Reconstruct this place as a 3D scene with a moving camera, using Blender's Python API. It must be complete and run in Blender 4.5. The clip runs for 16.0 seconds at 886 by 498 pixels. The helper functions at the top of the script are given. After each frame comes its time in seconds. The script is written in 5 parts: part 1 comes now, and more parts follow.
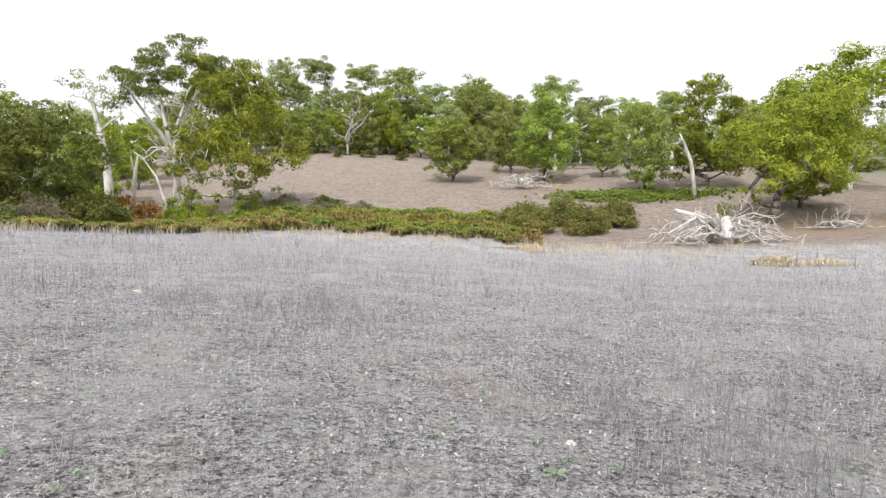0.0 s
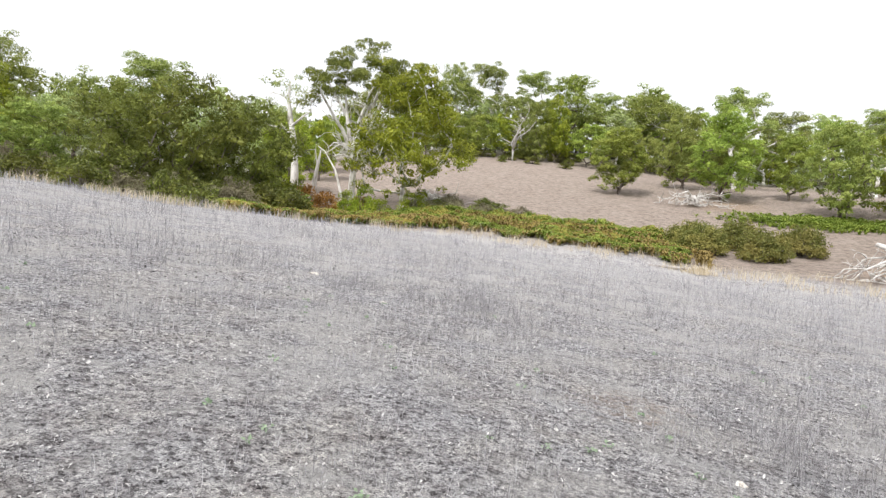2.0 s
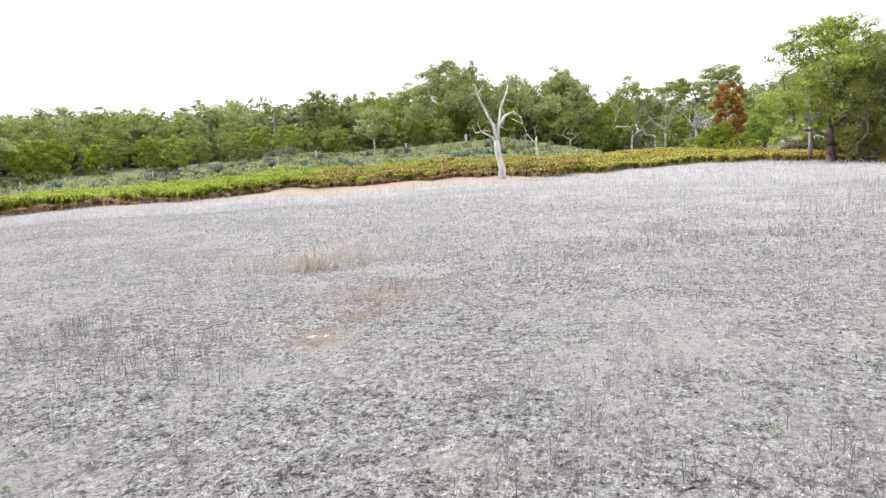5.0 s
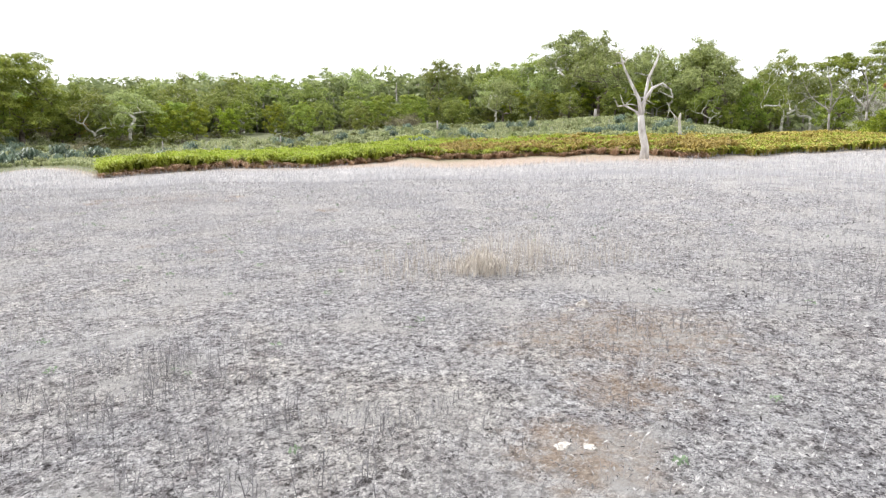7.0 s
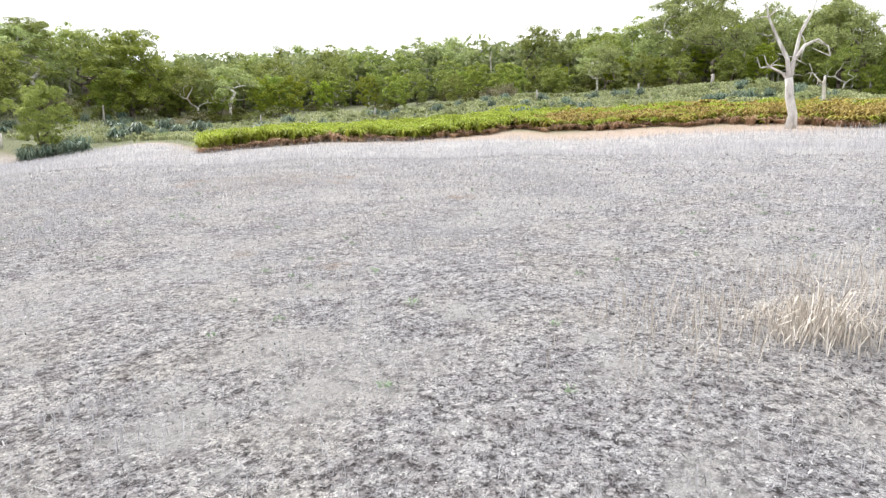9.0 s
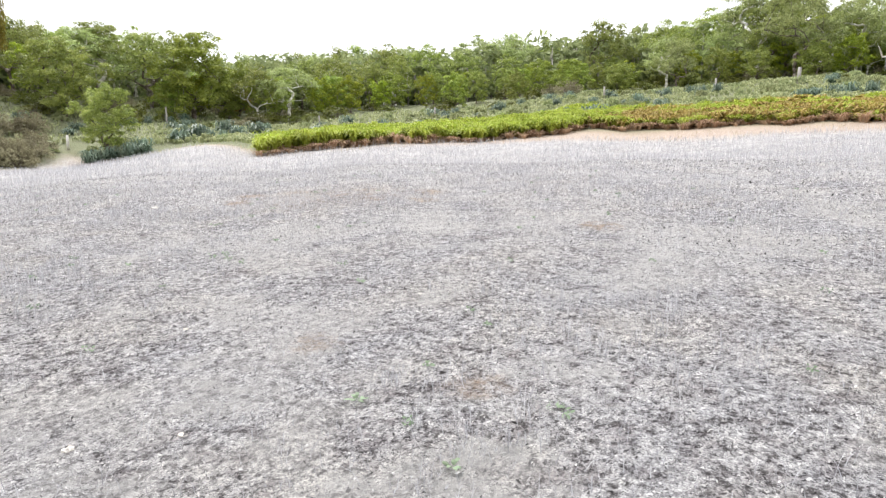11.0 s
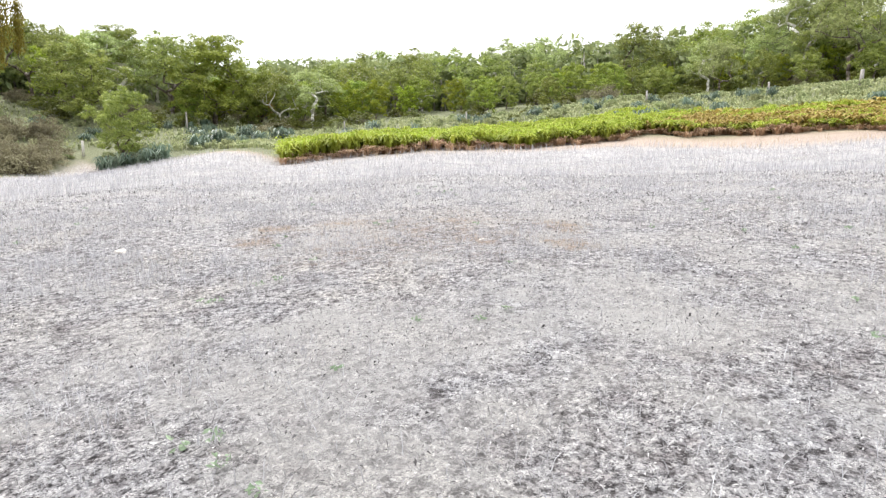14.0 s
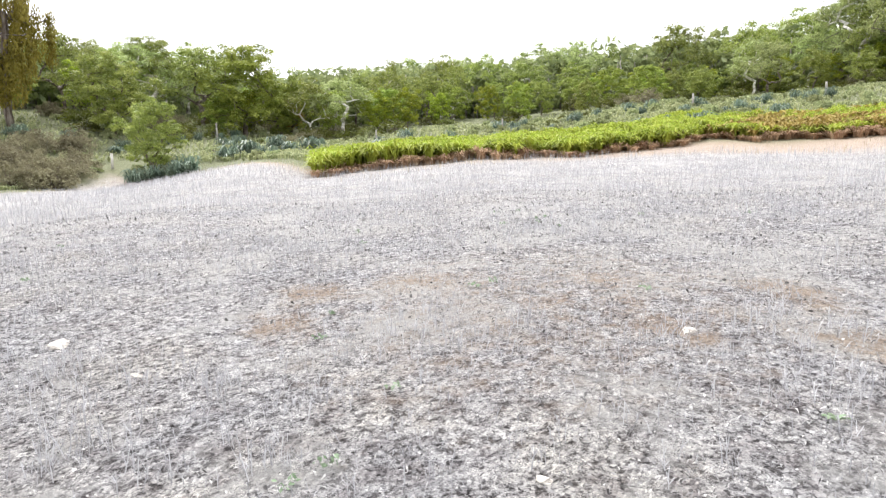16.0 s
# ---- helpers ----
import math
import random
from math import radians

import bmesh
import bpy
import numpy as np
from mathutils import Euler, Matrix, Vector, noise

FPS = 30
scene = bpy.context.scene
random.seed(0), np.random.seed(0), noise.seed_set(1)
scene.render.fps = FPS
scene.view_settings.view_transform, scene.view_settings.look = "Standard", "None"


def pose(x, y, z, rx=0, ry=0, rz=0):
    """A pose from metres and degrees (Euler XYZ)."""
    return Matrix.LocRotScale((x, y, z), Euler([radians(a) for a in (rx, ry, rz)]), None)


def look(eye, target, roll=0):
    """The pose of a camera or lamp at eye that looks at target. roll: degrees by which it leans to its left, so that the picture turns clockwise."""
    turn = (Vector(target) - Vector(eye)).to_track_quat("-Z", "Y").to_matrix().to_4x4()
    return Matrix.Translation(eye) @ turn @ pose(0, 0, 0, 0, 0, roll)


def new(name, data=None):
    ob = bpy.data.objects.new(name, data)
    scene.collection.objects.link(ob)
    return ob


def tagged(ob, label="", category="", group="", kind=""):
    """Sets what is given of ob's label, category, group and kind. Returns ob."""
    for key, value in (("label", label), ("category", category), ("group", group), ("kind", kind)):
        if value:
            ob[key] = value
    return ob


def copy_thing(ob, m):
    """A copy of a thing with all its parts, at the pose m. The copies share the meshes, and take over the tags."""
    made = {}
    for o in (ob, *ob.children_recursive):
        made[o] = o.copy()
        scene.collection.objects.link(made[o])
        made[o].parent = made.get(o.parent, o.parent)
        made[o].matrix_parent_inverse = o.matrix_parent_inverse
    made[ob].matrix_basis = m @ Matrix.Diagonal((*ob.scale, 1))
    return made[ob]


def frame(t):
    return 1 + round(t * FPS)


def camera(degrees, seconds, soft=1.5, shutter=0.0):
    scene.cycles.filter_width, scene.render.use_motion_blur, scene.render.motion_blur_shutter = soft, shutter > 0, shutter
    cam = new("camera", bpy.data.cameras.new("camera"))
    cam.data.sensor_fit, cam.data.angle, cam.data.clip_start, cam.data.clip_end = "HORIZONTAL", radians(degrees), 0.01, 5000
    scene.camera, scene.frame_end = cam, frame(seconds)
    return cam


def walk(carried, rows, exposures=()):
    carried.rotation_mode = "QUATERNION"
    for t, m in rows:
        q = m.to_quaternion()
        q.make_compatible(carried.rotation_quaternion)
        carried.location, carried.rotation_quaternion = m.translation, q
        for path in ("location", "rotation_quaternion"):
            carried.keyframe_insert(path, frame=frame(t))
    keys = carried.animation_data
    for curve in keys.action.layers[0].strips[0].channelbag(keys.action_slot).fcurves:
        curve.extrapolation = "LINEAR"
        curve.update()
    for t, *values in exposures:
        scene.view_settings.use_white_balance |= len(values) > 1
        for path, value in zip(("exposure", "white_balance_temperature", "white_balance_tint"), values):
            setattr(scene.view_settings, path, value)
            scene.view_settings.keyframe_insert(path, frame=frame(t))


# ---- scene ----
cam = camera(70.57, 16.0, 1.3)
# The paddock falls 3.5 degrees to the east; poses are square to it.
TILT = pose(0, 0, 0, 0, 3.5, 0)
PATH = [
    (0.0, TILT @ pose(0.000, 0.000, 1.374, 87.93, -3.76, 0.11)),
    (0.5, TILT @ pose(0.014, 0.015, 1.371, 87.69, -3.67, -0.97)),
    (1.0, TILT @ pose(0.028, 0.019, 1.368, 87.68, -3.47, -2.44)),
    (1.5, TILT @ pose(0.065, 0.028, 1.380, 86.26, -6.10, -4.81)),
    (2.0, TILT @ pose(-0.112, -0.040, 1.353, 86.91, -8.59, 14.51)),
    (2.5, TILT @ pose(-0.389, -0.253, 1.350, 80.27, -1.29, 48.18)),
    (3.0, TILT @ pose(-0.880, -0.466, 1.366, 79.83, -0.25, 53.60)),
    (3.5, TILT @ pose(-1.389, -0.661, 1.306, 79.65, -2.72, 55.71)),
    (4.0, TILT @ pose(-1.966, -1.011, 1.327, 80.37, -1.20, 63.30)),
    (4.5, TILT @ pose(-2.422, -1.356, 1.327, 84.15, 5.92, 92.72)),
    (5.0, TILT @ pose(-2.943, -1.712, 1.355, 83.08, 3.06, 107.92)),
    (5.2, TILT @ pose(-3.171, -1.871, 1.351, 83.25, 2.05, 109.10)),
    (7.3, TILT @ pose(-5.275, -4.049, 1.356, 79.18, 2.20, 121.05)),
    (7.5, TILT @ pose(-5.486, -4.300, 1.330, 77.91, 4.56, 123.86)),
    (8.0, TILT @ pose(-6.023, -5.028, 1.339, 80.14, 1.72, 124.90)),
    (8.2, TILT @ pose(-6.219, -5.287, 1.337, 79.36, 1.27, 125.32)),
    (10.3, TILT @ pose(-7.954, -7.823, 1.390, 78.07, 1.96, 128.81)),
    (10.5, TILT @ pose(-8.133, -8.074, 1.386, 78.02, 3.91, 131.40)),
    (11.0, TILT @ pose(-8.598, -8.703, 1.419, 78.80, 1.66, 130.95)),
    (11.5, TILT @ pose(-8.998, -9.251, 1.370, 77.07, 3.15, 132.21)),
    (12.0, TILT @ pose(-9.421, -9.879, 1.395, 79.48, 1.27, 133.20)),
    (12.5, TILT @ pose(-9.766, -10.482, 1.325, 76.65, 3.73, 135.07)),
    (13.0, TILT @ pose(-10.140, -11.158, 1.331, 79.04, 2.20, 134.33)),
    (13.5, TILT @ pose(-10.499, -11.831, 1.306, 78.85, 3.15, 134.96)),
    (14.0, TILT @ pose(-10.936, -12.503, 1.305, 79.50, 1.55, 132.75)),
    (14.5, TILT @ pose(-11.283, -13.107, 1.303, 80.22, 1.34, 133.49)),
    (15.0, TILT @ pose(-11.702, -13.780, 1.270, 78.02, -0.04, 136.45)),
    (15.5, TILT @ pose(-12.046, -14.389, 1.294, 79.13, 1.69, 135.58)),
    (16.0, TILT @ pose(-12.452, -15.000, 1.323, 80.30, 2.28, 135.26)),
]
walk(cam, PATH, ((0.0, 0.32), (1.5, 0.34), (2.5, 0.61), (5.0, 0.73), (8.0, 0.82), (11.0, 0.9), (16.0, 1.03)))

# ---- sky and sun: a bright, thinly overcast day ----
world = bpy.data.worlds.new("sky")
scene.world = world
world.use_nodes = True
wn, wl = world.node_tree.nodes, world.node_tree.links
sky = wn.new("ShaderNodeTexSky")
sky.sky_type, sky.sun_disc = "NISHITA", False
sky.sun_elevation, sky.sun_rotation = radians(52), radians(200)
sky.air_density, sky.dust_density, sky.ozone_density = 1.0, 5.0, 1.0
veil = wn.new("ShaderNodeHueSaturation")
veil.inputs["Saturation"].default_value = 0.12
wl.new(sky.outputs["Color"], veil.inputs["Color"])
cloud = wn.new("ShaderNodeMix")
cloud.data_type = "RGBA"
cloud.inputs["Factor"].default_value = 0.8
cloud.inputs["B"].default_value = (8.5, 8.6, 9.0, 1)
wl.new(veil.outputs["Color"], cloud.inputs["A"])
wl.new(cloud.outputs["Result"], wn["Background"].inputs["Color"])
wn["Background"].inputs["Strength"].default_value = 0.12
sun = new("sun", bpy.data.lights.new("sun", "SUN"))
sun.data.energy, sun.data.angle, sun.data.color = 2.5, radians(11), (1.0, 0.98, 0.95)
sun.matrix_world = look((0, 0, 50), (0 - 50 * math.sin(radians(200)) / math.tan(radians(52)), -50 * math.cos(radians(200)) / math.tan(radians(52)), 0))

# ---- materials ----
def material(name):
    m = bpy.data.materials.new(name)
    m.use_nodes = True
    n = m.node_tree.nodes
    n["Principled BSDF"].inputs["Specular IOR Level"].default_value = 0.2
    return m, n, m.node_tree.links, n["Principled BSDF"]


def noise_tex(n, l, where, scale, detail=4.0, rough=0.6):
    t = n.new("ShaderNodeTexNoise")
    t.inputs["Scale"].default_value, t.inputs["Detail"].default_value, t.inputs["Roughness"].default_value = scale, detail, rough
    l.new(where, t.inputs["Vector"])
    return t.outputs["Fac"]


def ramp(n, l, fac, *stops):
    r = n.new("ShaderNodeValToRGB")
    while len(r.color_ramp.elements) < len(stops):
        r.color_ramp.elements.new(0.5)
    for e, (p, c) in zip(r.color_ramp.elements, stops):
        e.position, e.color = p, (*c, 1)
    l.new(fac, r.inputs["Fac"])
    return r.outputs["Color"]


def mix(n, l, fac, a, b, how="MIX"):
    x = n.new("ShaderNodeMix")
    x.data_type, x.blend_type = "RGBA", how
    for socket, v in ((x.inputs["Factor"], fac), (x.inputs["A"], a), (x.inputs["B"], b)):
        if isinstance(v, bpy.types.NodeSocket):
            l.new(v, socket)
        else:
            socket.default_value = v if isinstance(v, float) else (*v, 1)
    return x.outputs["Result"]


def calc(n, l, how, a, b):
    x = n.new("ShaderNodeMath")
    x.operation = how
    for socket, v in zip(x.inputs, (a, b)):
        if isinstance(v, bpy.types.NodeSocket):
            l.new(v, socket)
        else:
            socket.default_value = v
    return x.outputs["Value"]


def bump(n, l, bsdf, height, strength, distance):
    b = n.new("ShaderNodeBump")
    b.inputs["Strength"].default_value, b.inputs["Distance"].default_value = strength, distance
    l.new(height, b.inputs["Height"])
    l.new(b.outputs["Normal"], bsdf.inputs["Normal"])


def ground_material():
    m, n, l, b = material("dry_paddock_soil")
    where = n.new("ShaderNodeTexCoord").outputs["Object"]
    zone = n.new("ShaderNodeAttribute")
    zone.attribute_name = "zone"
    parts = n.new("ShaderNodeSeparateColor")
    l.new(zone.outputs["Color"], parts.inputs["Color"])
    soil = n.new("ShaderNodeAttribute")
    soil.attribute_name = "soil"
    fine = noise_tex(n, l, where, 34, 7, 0.9)
    mid = noise_tex(n, l, where, 7, 6, 0.7)
    wide = noise_tex(n, l, where, 0.55, 5, 0.65)
    bent = n.new("ShaderNodeTexNoise")
    bent.inputs["Scale"].default_value, bent.inputs["Detail"].default_value = 30, 3
    l.new(where, bent.inputs["Vector"])
    shifted = n.new("ShaderNodeVectorMath")
    shifted.operation = "MULTIPLY_ADD"
    shifted.inputs[1].default_value = (0.05, 0.05, 0.05)
    l.new(bent.outputs["Color"], shifted.inputs[0])
    l.new(where, shifted.inputs[2])
    layers = []
    for scale in (72, 160):
        chips = n.new("ShaderNodeTexVoronoi")
        chips.inputs["Scale"].default_value = scale
        l.new(shifted.outputs["Vector"], chips.inputs["Vector"])
        one = n.new("ShaderNodeSeparateColor")
        l.new(chips.outputs["Color"], one.inputs["Color"])
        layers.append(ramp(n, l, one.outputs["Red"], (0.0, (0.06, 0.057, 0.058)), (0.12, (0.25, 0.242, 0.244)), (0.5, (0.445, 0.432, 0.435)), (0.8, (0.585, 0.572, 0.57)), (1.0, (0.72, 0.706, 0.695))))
    which = ramp(n, l, noise_tex(n, l, where, 11, 3), (0.47, (0, 0, 0)), (0.53, (1, 1, 1)))
    grey = mix(n, l, which, layers[0], layers[1])
    # Shade in the small gaps between chips, multiplied into the soil colour.
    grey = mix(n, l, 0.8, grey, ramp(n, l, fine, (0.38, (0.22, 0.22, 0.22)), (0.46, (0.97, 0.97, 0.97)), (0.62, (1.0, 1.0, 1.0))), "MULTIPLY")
    # Shaded crevices and bright tops of clods, painted over the same noise as the bump.
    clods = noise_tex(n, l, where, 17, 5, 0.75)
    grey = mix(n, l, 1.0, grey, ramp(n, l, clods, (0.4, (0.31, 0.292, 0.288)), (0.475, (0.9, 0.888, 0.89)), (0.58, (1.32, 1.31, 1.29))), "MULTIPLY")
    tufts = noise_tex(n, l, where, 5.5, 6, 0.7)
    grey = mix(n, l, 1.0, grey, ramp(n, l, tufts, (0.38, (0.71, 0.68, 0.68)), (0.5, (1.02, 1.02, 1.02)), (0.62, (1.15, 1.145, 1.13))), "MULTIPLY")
    tract = noise_tex(n, l, where, 1.1, 4, 0.6)
    grey = mix(n, l, 1.0, grey, ramp(n, l, tract, (0.36, (0.93, 0.945, 0.98)), (0.5, (1.0, 1.0, 1.01)), (0.62, (1.05, 1.035, 1.0))), "MULTIPLY")
    grey = mix(n, l, ramp(n, l, wide, (0.5, (0, 0, 0)), (0.6, (0.55, 0.55, 0.55))), grey, (0.52, 0.505, 0.495))
    bare = noise_tex(n, l, where, 1.3, 8, 0.72)
    grey = mix(n, l, ramp(n, l, bare, (0.53, (0, 0, 0)), (0.63, (0.7, 0.7, 0.7))), grey, (0.54, 0.525, 0.51))
    hill = ramp(n, l, fine, (0.35, (0.08, 0.062, 0.053)), (0.5, (0.20, 0.163, 0.143)), (0.65, (0.31, 0.26, 0.225)))
    hill = mix(n, l, 0.25, hill, (0.58, 0.47, 0.39))
    hill = mix(n, l, ramp(n, l, wide, (0.4, (0, 0, 0)), (0.65, (0.7, 0.7, 0.7))), hill, (0.34, 0.285, 0.245))
    hill = mix(n, l, 0.9, hill, ramp(n, l, noise_tex(n, l, where, 2.2, 6, 0.8), (0.36, (0.55, 0.53, 0.5)), (0.5, (1.0, 1.0, 1.0)), (0.62, (1.25, 1.24, 1.22))), "MULTIPLY")
    herb = ramp(n, l, mid, (0.3, (0.085, 0.095, 0.05)), (0.5, (0.18, 0.195, 0.11)), (0.7, (0.29, 0.28, 0.18)))
    earth = ramp(n, l, fine, (0.35, (0.12, 0.083, 0.058)), (0.5, (0.36, 0.268, 0.195)), (0.65, (0.55, 0.44, 0.34)))
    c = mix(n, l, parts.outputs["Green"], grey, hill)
    c = mix(n, l, parts.outputs["Blue"], c, herb)
    c = mix(n, l, calc(n, l, "MULTIPLY", parts.outputs["Red"], 0.75), c, ramp(n, l, fine, (0.35, (0.28, 0.20, 0.15)), (0.5, (0.46, 0.35, 0.27)), (0.65, (0.60, 0.48, 0.38))))
    ragged = calc(n, l, "MULTIPLY", soil.outputs["Fac"], calc(n, l, "MULTIPLY", calc(n, l, "MULTIPLY", mid, mid), 4.0))
    c = mix(n, l, ramp(n, l, ragged, (0.2, (0, 0, 0)), (0.66, (0.78, 0.78, 0.78))), c, earth)
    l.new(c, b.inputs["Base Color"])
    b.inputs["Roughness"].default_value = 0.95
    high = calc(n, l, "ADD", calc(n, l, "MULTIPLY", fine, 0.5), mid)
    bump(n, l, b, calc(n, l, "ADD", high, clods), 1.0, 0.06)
    return m


def leaf_material(name, dark, mid, light, shine=0.45, thinness=0.26):
    m, n, l, b = material(name)
    one = n.new("ShaderNodeNewGeometry").outputs["Random Per Island"]
    each = n.new("ShaderNodeObjectInfo").outputs["Random"]
    where = n.new("ShaderNodeTexCoord").outputs["Object"]
    patch = noise_tex(n, l, where, 0.9, 3)
    low, high = (tuple(0.5 * p + 0.5 * q for p, q in zip(end, mid)) for end in (dark, light))
    c = ramp(n, l, one, (0.0, low), (0.5, mid), (1.0, high))
    c = mix(n, l, ramp(n, l, patch, (0.45, (0, 0, 0)), (0.6, (0.6, 0.6, 0.6))), c, light)
    c = mix(n, l, ramp(n, l, patch, (0.36, (0.35, 0.35, 0.35)), (0.46, (0, 0, 0))), c, dark)
    hue = n.new("ShaderNodeHueSaturation")
    l.new(calc(n, l, "ADD", calc(n, l, "MULTIPLY", each, 0.024), 0.488), hue.inputs["Hue"])
    l.new(calc(n, l, "ADD", calc(n, l, "MULTIPLY", each, 0.4), 0.8), hue.inputs["Value"])
    l.new(c, hue.inputs["Color"])
    l.new(hue.outputs["Color"], b.inputs["Base Color"])
    b.inputs["Roughness"].default_value = shine
    thin = n.new("ShaderNodeBsdfTranslucent")
    l.new(hue.outputs["Color"], thin.inputs["Color"])
    both = n.new("ShaderNodeMixShader")
    both.inputs["Fac"].default_value = thinness
    l.new(b.outputs["BSDF"], both.inputs[1])
    l.new(thin.outputs["BSDF"], both.inputs[2])
    l.new(both.outputs["Shader"], n["Material Output"].inputs["Surface"])
    return m


def bark_material(name, dark, mid, light, scale=3.0):
    m, n, l, b = material(name)
    where = n.new("ShaderNodeTexCoord").outputs["Object"]
    flat = n.new("ShaderNodeMapping")
    flat.inputs["Scale"].default_value = (1, 1, 0.25)
    l.new(where, flat.inputs["Vector"])
    a = noise_tex(n, l, flat.outputs["Vector"], scale, 5)
    g = noise_tex(n, l, flat.outputs["Vector"], scale * 9, 4)
    c = ramp(n, l, a, (0.33, dark), (0.47, mid), (0.66, light))
    c = mix(n, l, ramp(n, l, g, (0.5, (0, 0, 0)), (0.75, (0.5, 0.5, 0.5))), c, dark)
    l.new(c, b.inputs["Base Color"])
    b.inputs["Roughness"].default_value = 0.85
    bump(n, l, b, g, 0.5, 0.03)
    return m


def straw_material(name, dark, mid, light):
    m, n, l, b = material(name)
    one = n.new("ShaderNodeNewGeometry").outputs["Random Per Island"]
    where = n.new("ShaderNodeTexCoord").outputs["Object"]
    c = ramp(n, l, one, (0.0, dark), (0.5, mid), (1.0, light))
    c = mix(n, l, ramp(n, l, noise_tex(n, l, where, 0.6, 3), (0.42, (0, 0, 0)), (0.66, (0.3, 0.3, 0.3))), c, mid)
    l.new(c, b.inputs["Base Color"])
    b.inputs["Roughness"].default_value = 0.8
    return m


def stone_material():
    m, n, l, b = material("pale_stone")
    where = n.new("ShaderNodeTexCoord").outputs["Object"]
    a = noise_tex(n, l, where, 30, 6)
    l.new(ramp(n, l, a, (0.35, (0.3, 0.27, 0.24)), (0.5, (0.55, 0.51, 0.46)), (0.65, (0.74, 0.7, 0.65))), b.inputs["Base Color"])
    b.inputs["Roughness"].default_value = 0.9
    bump(n, l, b, a, 0.6, 0.02)
    return m


GROUND = ground_material()
LEAF_GREEN = leaf_material("gum_leaf_green", (0.085, 0.122, 0.022), (0.24, 0.315, 0.055), (0.47, 0.54, 0.115))
LEAF_OLIVE = leaf_material("gum_leaf_olive", (0.0798, 0.112, 0.0256), (0.244, 0.301, 0.0694), (0.463, 0.503, 0.141))
LEAF_DARK = leaf_material("gum_leaf_dark", (0.0808, 0.109, 0.0285), (0.241, 0.297, 0.0784), (0.46, 0.506, 0.149))
LEAF_DEEP = leaf_material("gum_leaf_deep_olive", (0.042, 0.052, 0.012), (0.125, 0.145, 0.03), (0.29, 0.305, 0.065), 0.5, 0.24)
LEAF_YELLOW = leaf_material("gum_leaf_yellow", (0.068, 0.096, 0.012), (0.225, 0.29, 0.028), (0.49, 0.54, 0.064))
LEAF_RED = leaf_material("dying_leaf_rust", (0.17, 0.08, 0.02), (0.36, 0.18, 0.045), (0.48, 0.28, 0.08))
LEAF_OCHRE = leaf_material("hanging_leaf_ochre", (0.10, 0.09, 0.015), (0.25, 0.21, 0.035), (0.38, 0.34, 0.07))
# Far wood: the air's haze is painted in as a lighter leaf colour.
LEAF_FAR_HAZED = leaf_material("far_wood_leaf_hazed", (0.147, 0.198, 0.094), (0.296, 0.37, 0.174), (0.48, 0.542, 0.253), 0.7)
# Distance haze put into the leaf colour: paler and greyer than the near gums.
LEAF_HAZED = leaf_material("hazed_gum_leaf", (0.119, 0.147, 0.057), (0.325, 0.386, 0.157), (0.564, 0.621, 0.265), 0.6)
LEAF_BLUE = leaf_material("tussock_blade", (0.06, 0.098, 0.075), (0.145, 0.205, 0.15), (0.26, 0.32, 0.235))
LEAF_SAGE = leaf_material("slope_herb", (0.15, 0.18, 0.085), (0.30, 0.34, 0.165), (0.50, 0.515, 0.28), 0.7)
LEAF_SCRUB = leaf_material("brown_scrub", (0.10, 0.088, 0.055), (0.23, 0.207, 0.13), (0.36, 0.33, 0.21), 0.7)
LEAF_BUSH = leaf_material("russet_bush_leaf", (0.075, 0.088, 0.022), (0.18, 0.19, 0.05), (0.32, 0.265, 0.085))
FERN_GREEN = leaf_material("bracken_green", (0.15, 0.185, 0.026), (0.31, 0.375, 0.046), (0.48, 0.535, 0.085), 0.6)
FERN_BROWN = leaf_material("bracken_dead", (0.26, 0.165, 0.09), (0.50, 0.34, 0.2), (0.68, 0.52, 0.33), 0.8)
FERN_AUTUMN = leaf_material("bracken_autumn", (0.17, 0.13, 0.035), (0.36, 0.28, 0.075), (0.52, 0.43, 0.13), 0.7)
FERN_AUTUMN_DARK = leaf_material("creek_herb_russet", (0.10, 0.07, 0.025), (0.22, 0.155, 0.055), (0.36, 0.27, 0.10), 0.7)
CREEK_GREEN = leaf_material("creek_herb", (0.085, 0.125, 0.018), (0.2, 0.28, 0.045), (0.37, 0.42, 0.09), 0.6)
BARK_WHITE = bark_material("smooth_white_bark", (0.40, 0.36, 0.32), (0.72, 0.69, 0.65), (0.84, 0.82, 0.79))
BARK_BROWN = bark_material("rough_brown_bark", (0.06, 0.045, 0.035), (0.15, 0.12, 0.10), (0.30, 0.27, 0.24))
DEAD_WOOD = bark_material("bleached_dead_wood", (0.28, 0.25, 0.23), (0.56, 0.53, 0.50), (0.74, 0.72, 0.69))
GREY_WOOD = bark_material("weathered_grey_wood", (0.16, 0.14, 0.13), (0.36, 0.33, 0.31), (0.54, 0.51, 0.48))
STRAW = straw_material("pale_straw", (0.22, 0.215, 0.226), (0.38, 0.373, 0.386), (0.56, 0.552, 0.565))
STRAW_PALE = straw_material("bleached_straw", (0.33, 0.326, 0.342), (0.53, 0.524, 0.545), (0.71, 0.703, 0.72))
WEED = straw_material("grey_weed_stem", (0.12, 0.114, 0.119), (0.27, 0.26, 0.268), (0.48, 0.468, 0.478))
LITTER = straw_material("leaf_litter", (0.05, 0.046, 0.045), (0.33, 0.318, 0.314), (0.57, 0.552, 0.535))
STRAW_GOLD = straw_material("golden_straw", (0.34, 0.295, 0.245), (0.54, 0.485, 0.42), (0.72, 0.67, 0.6))
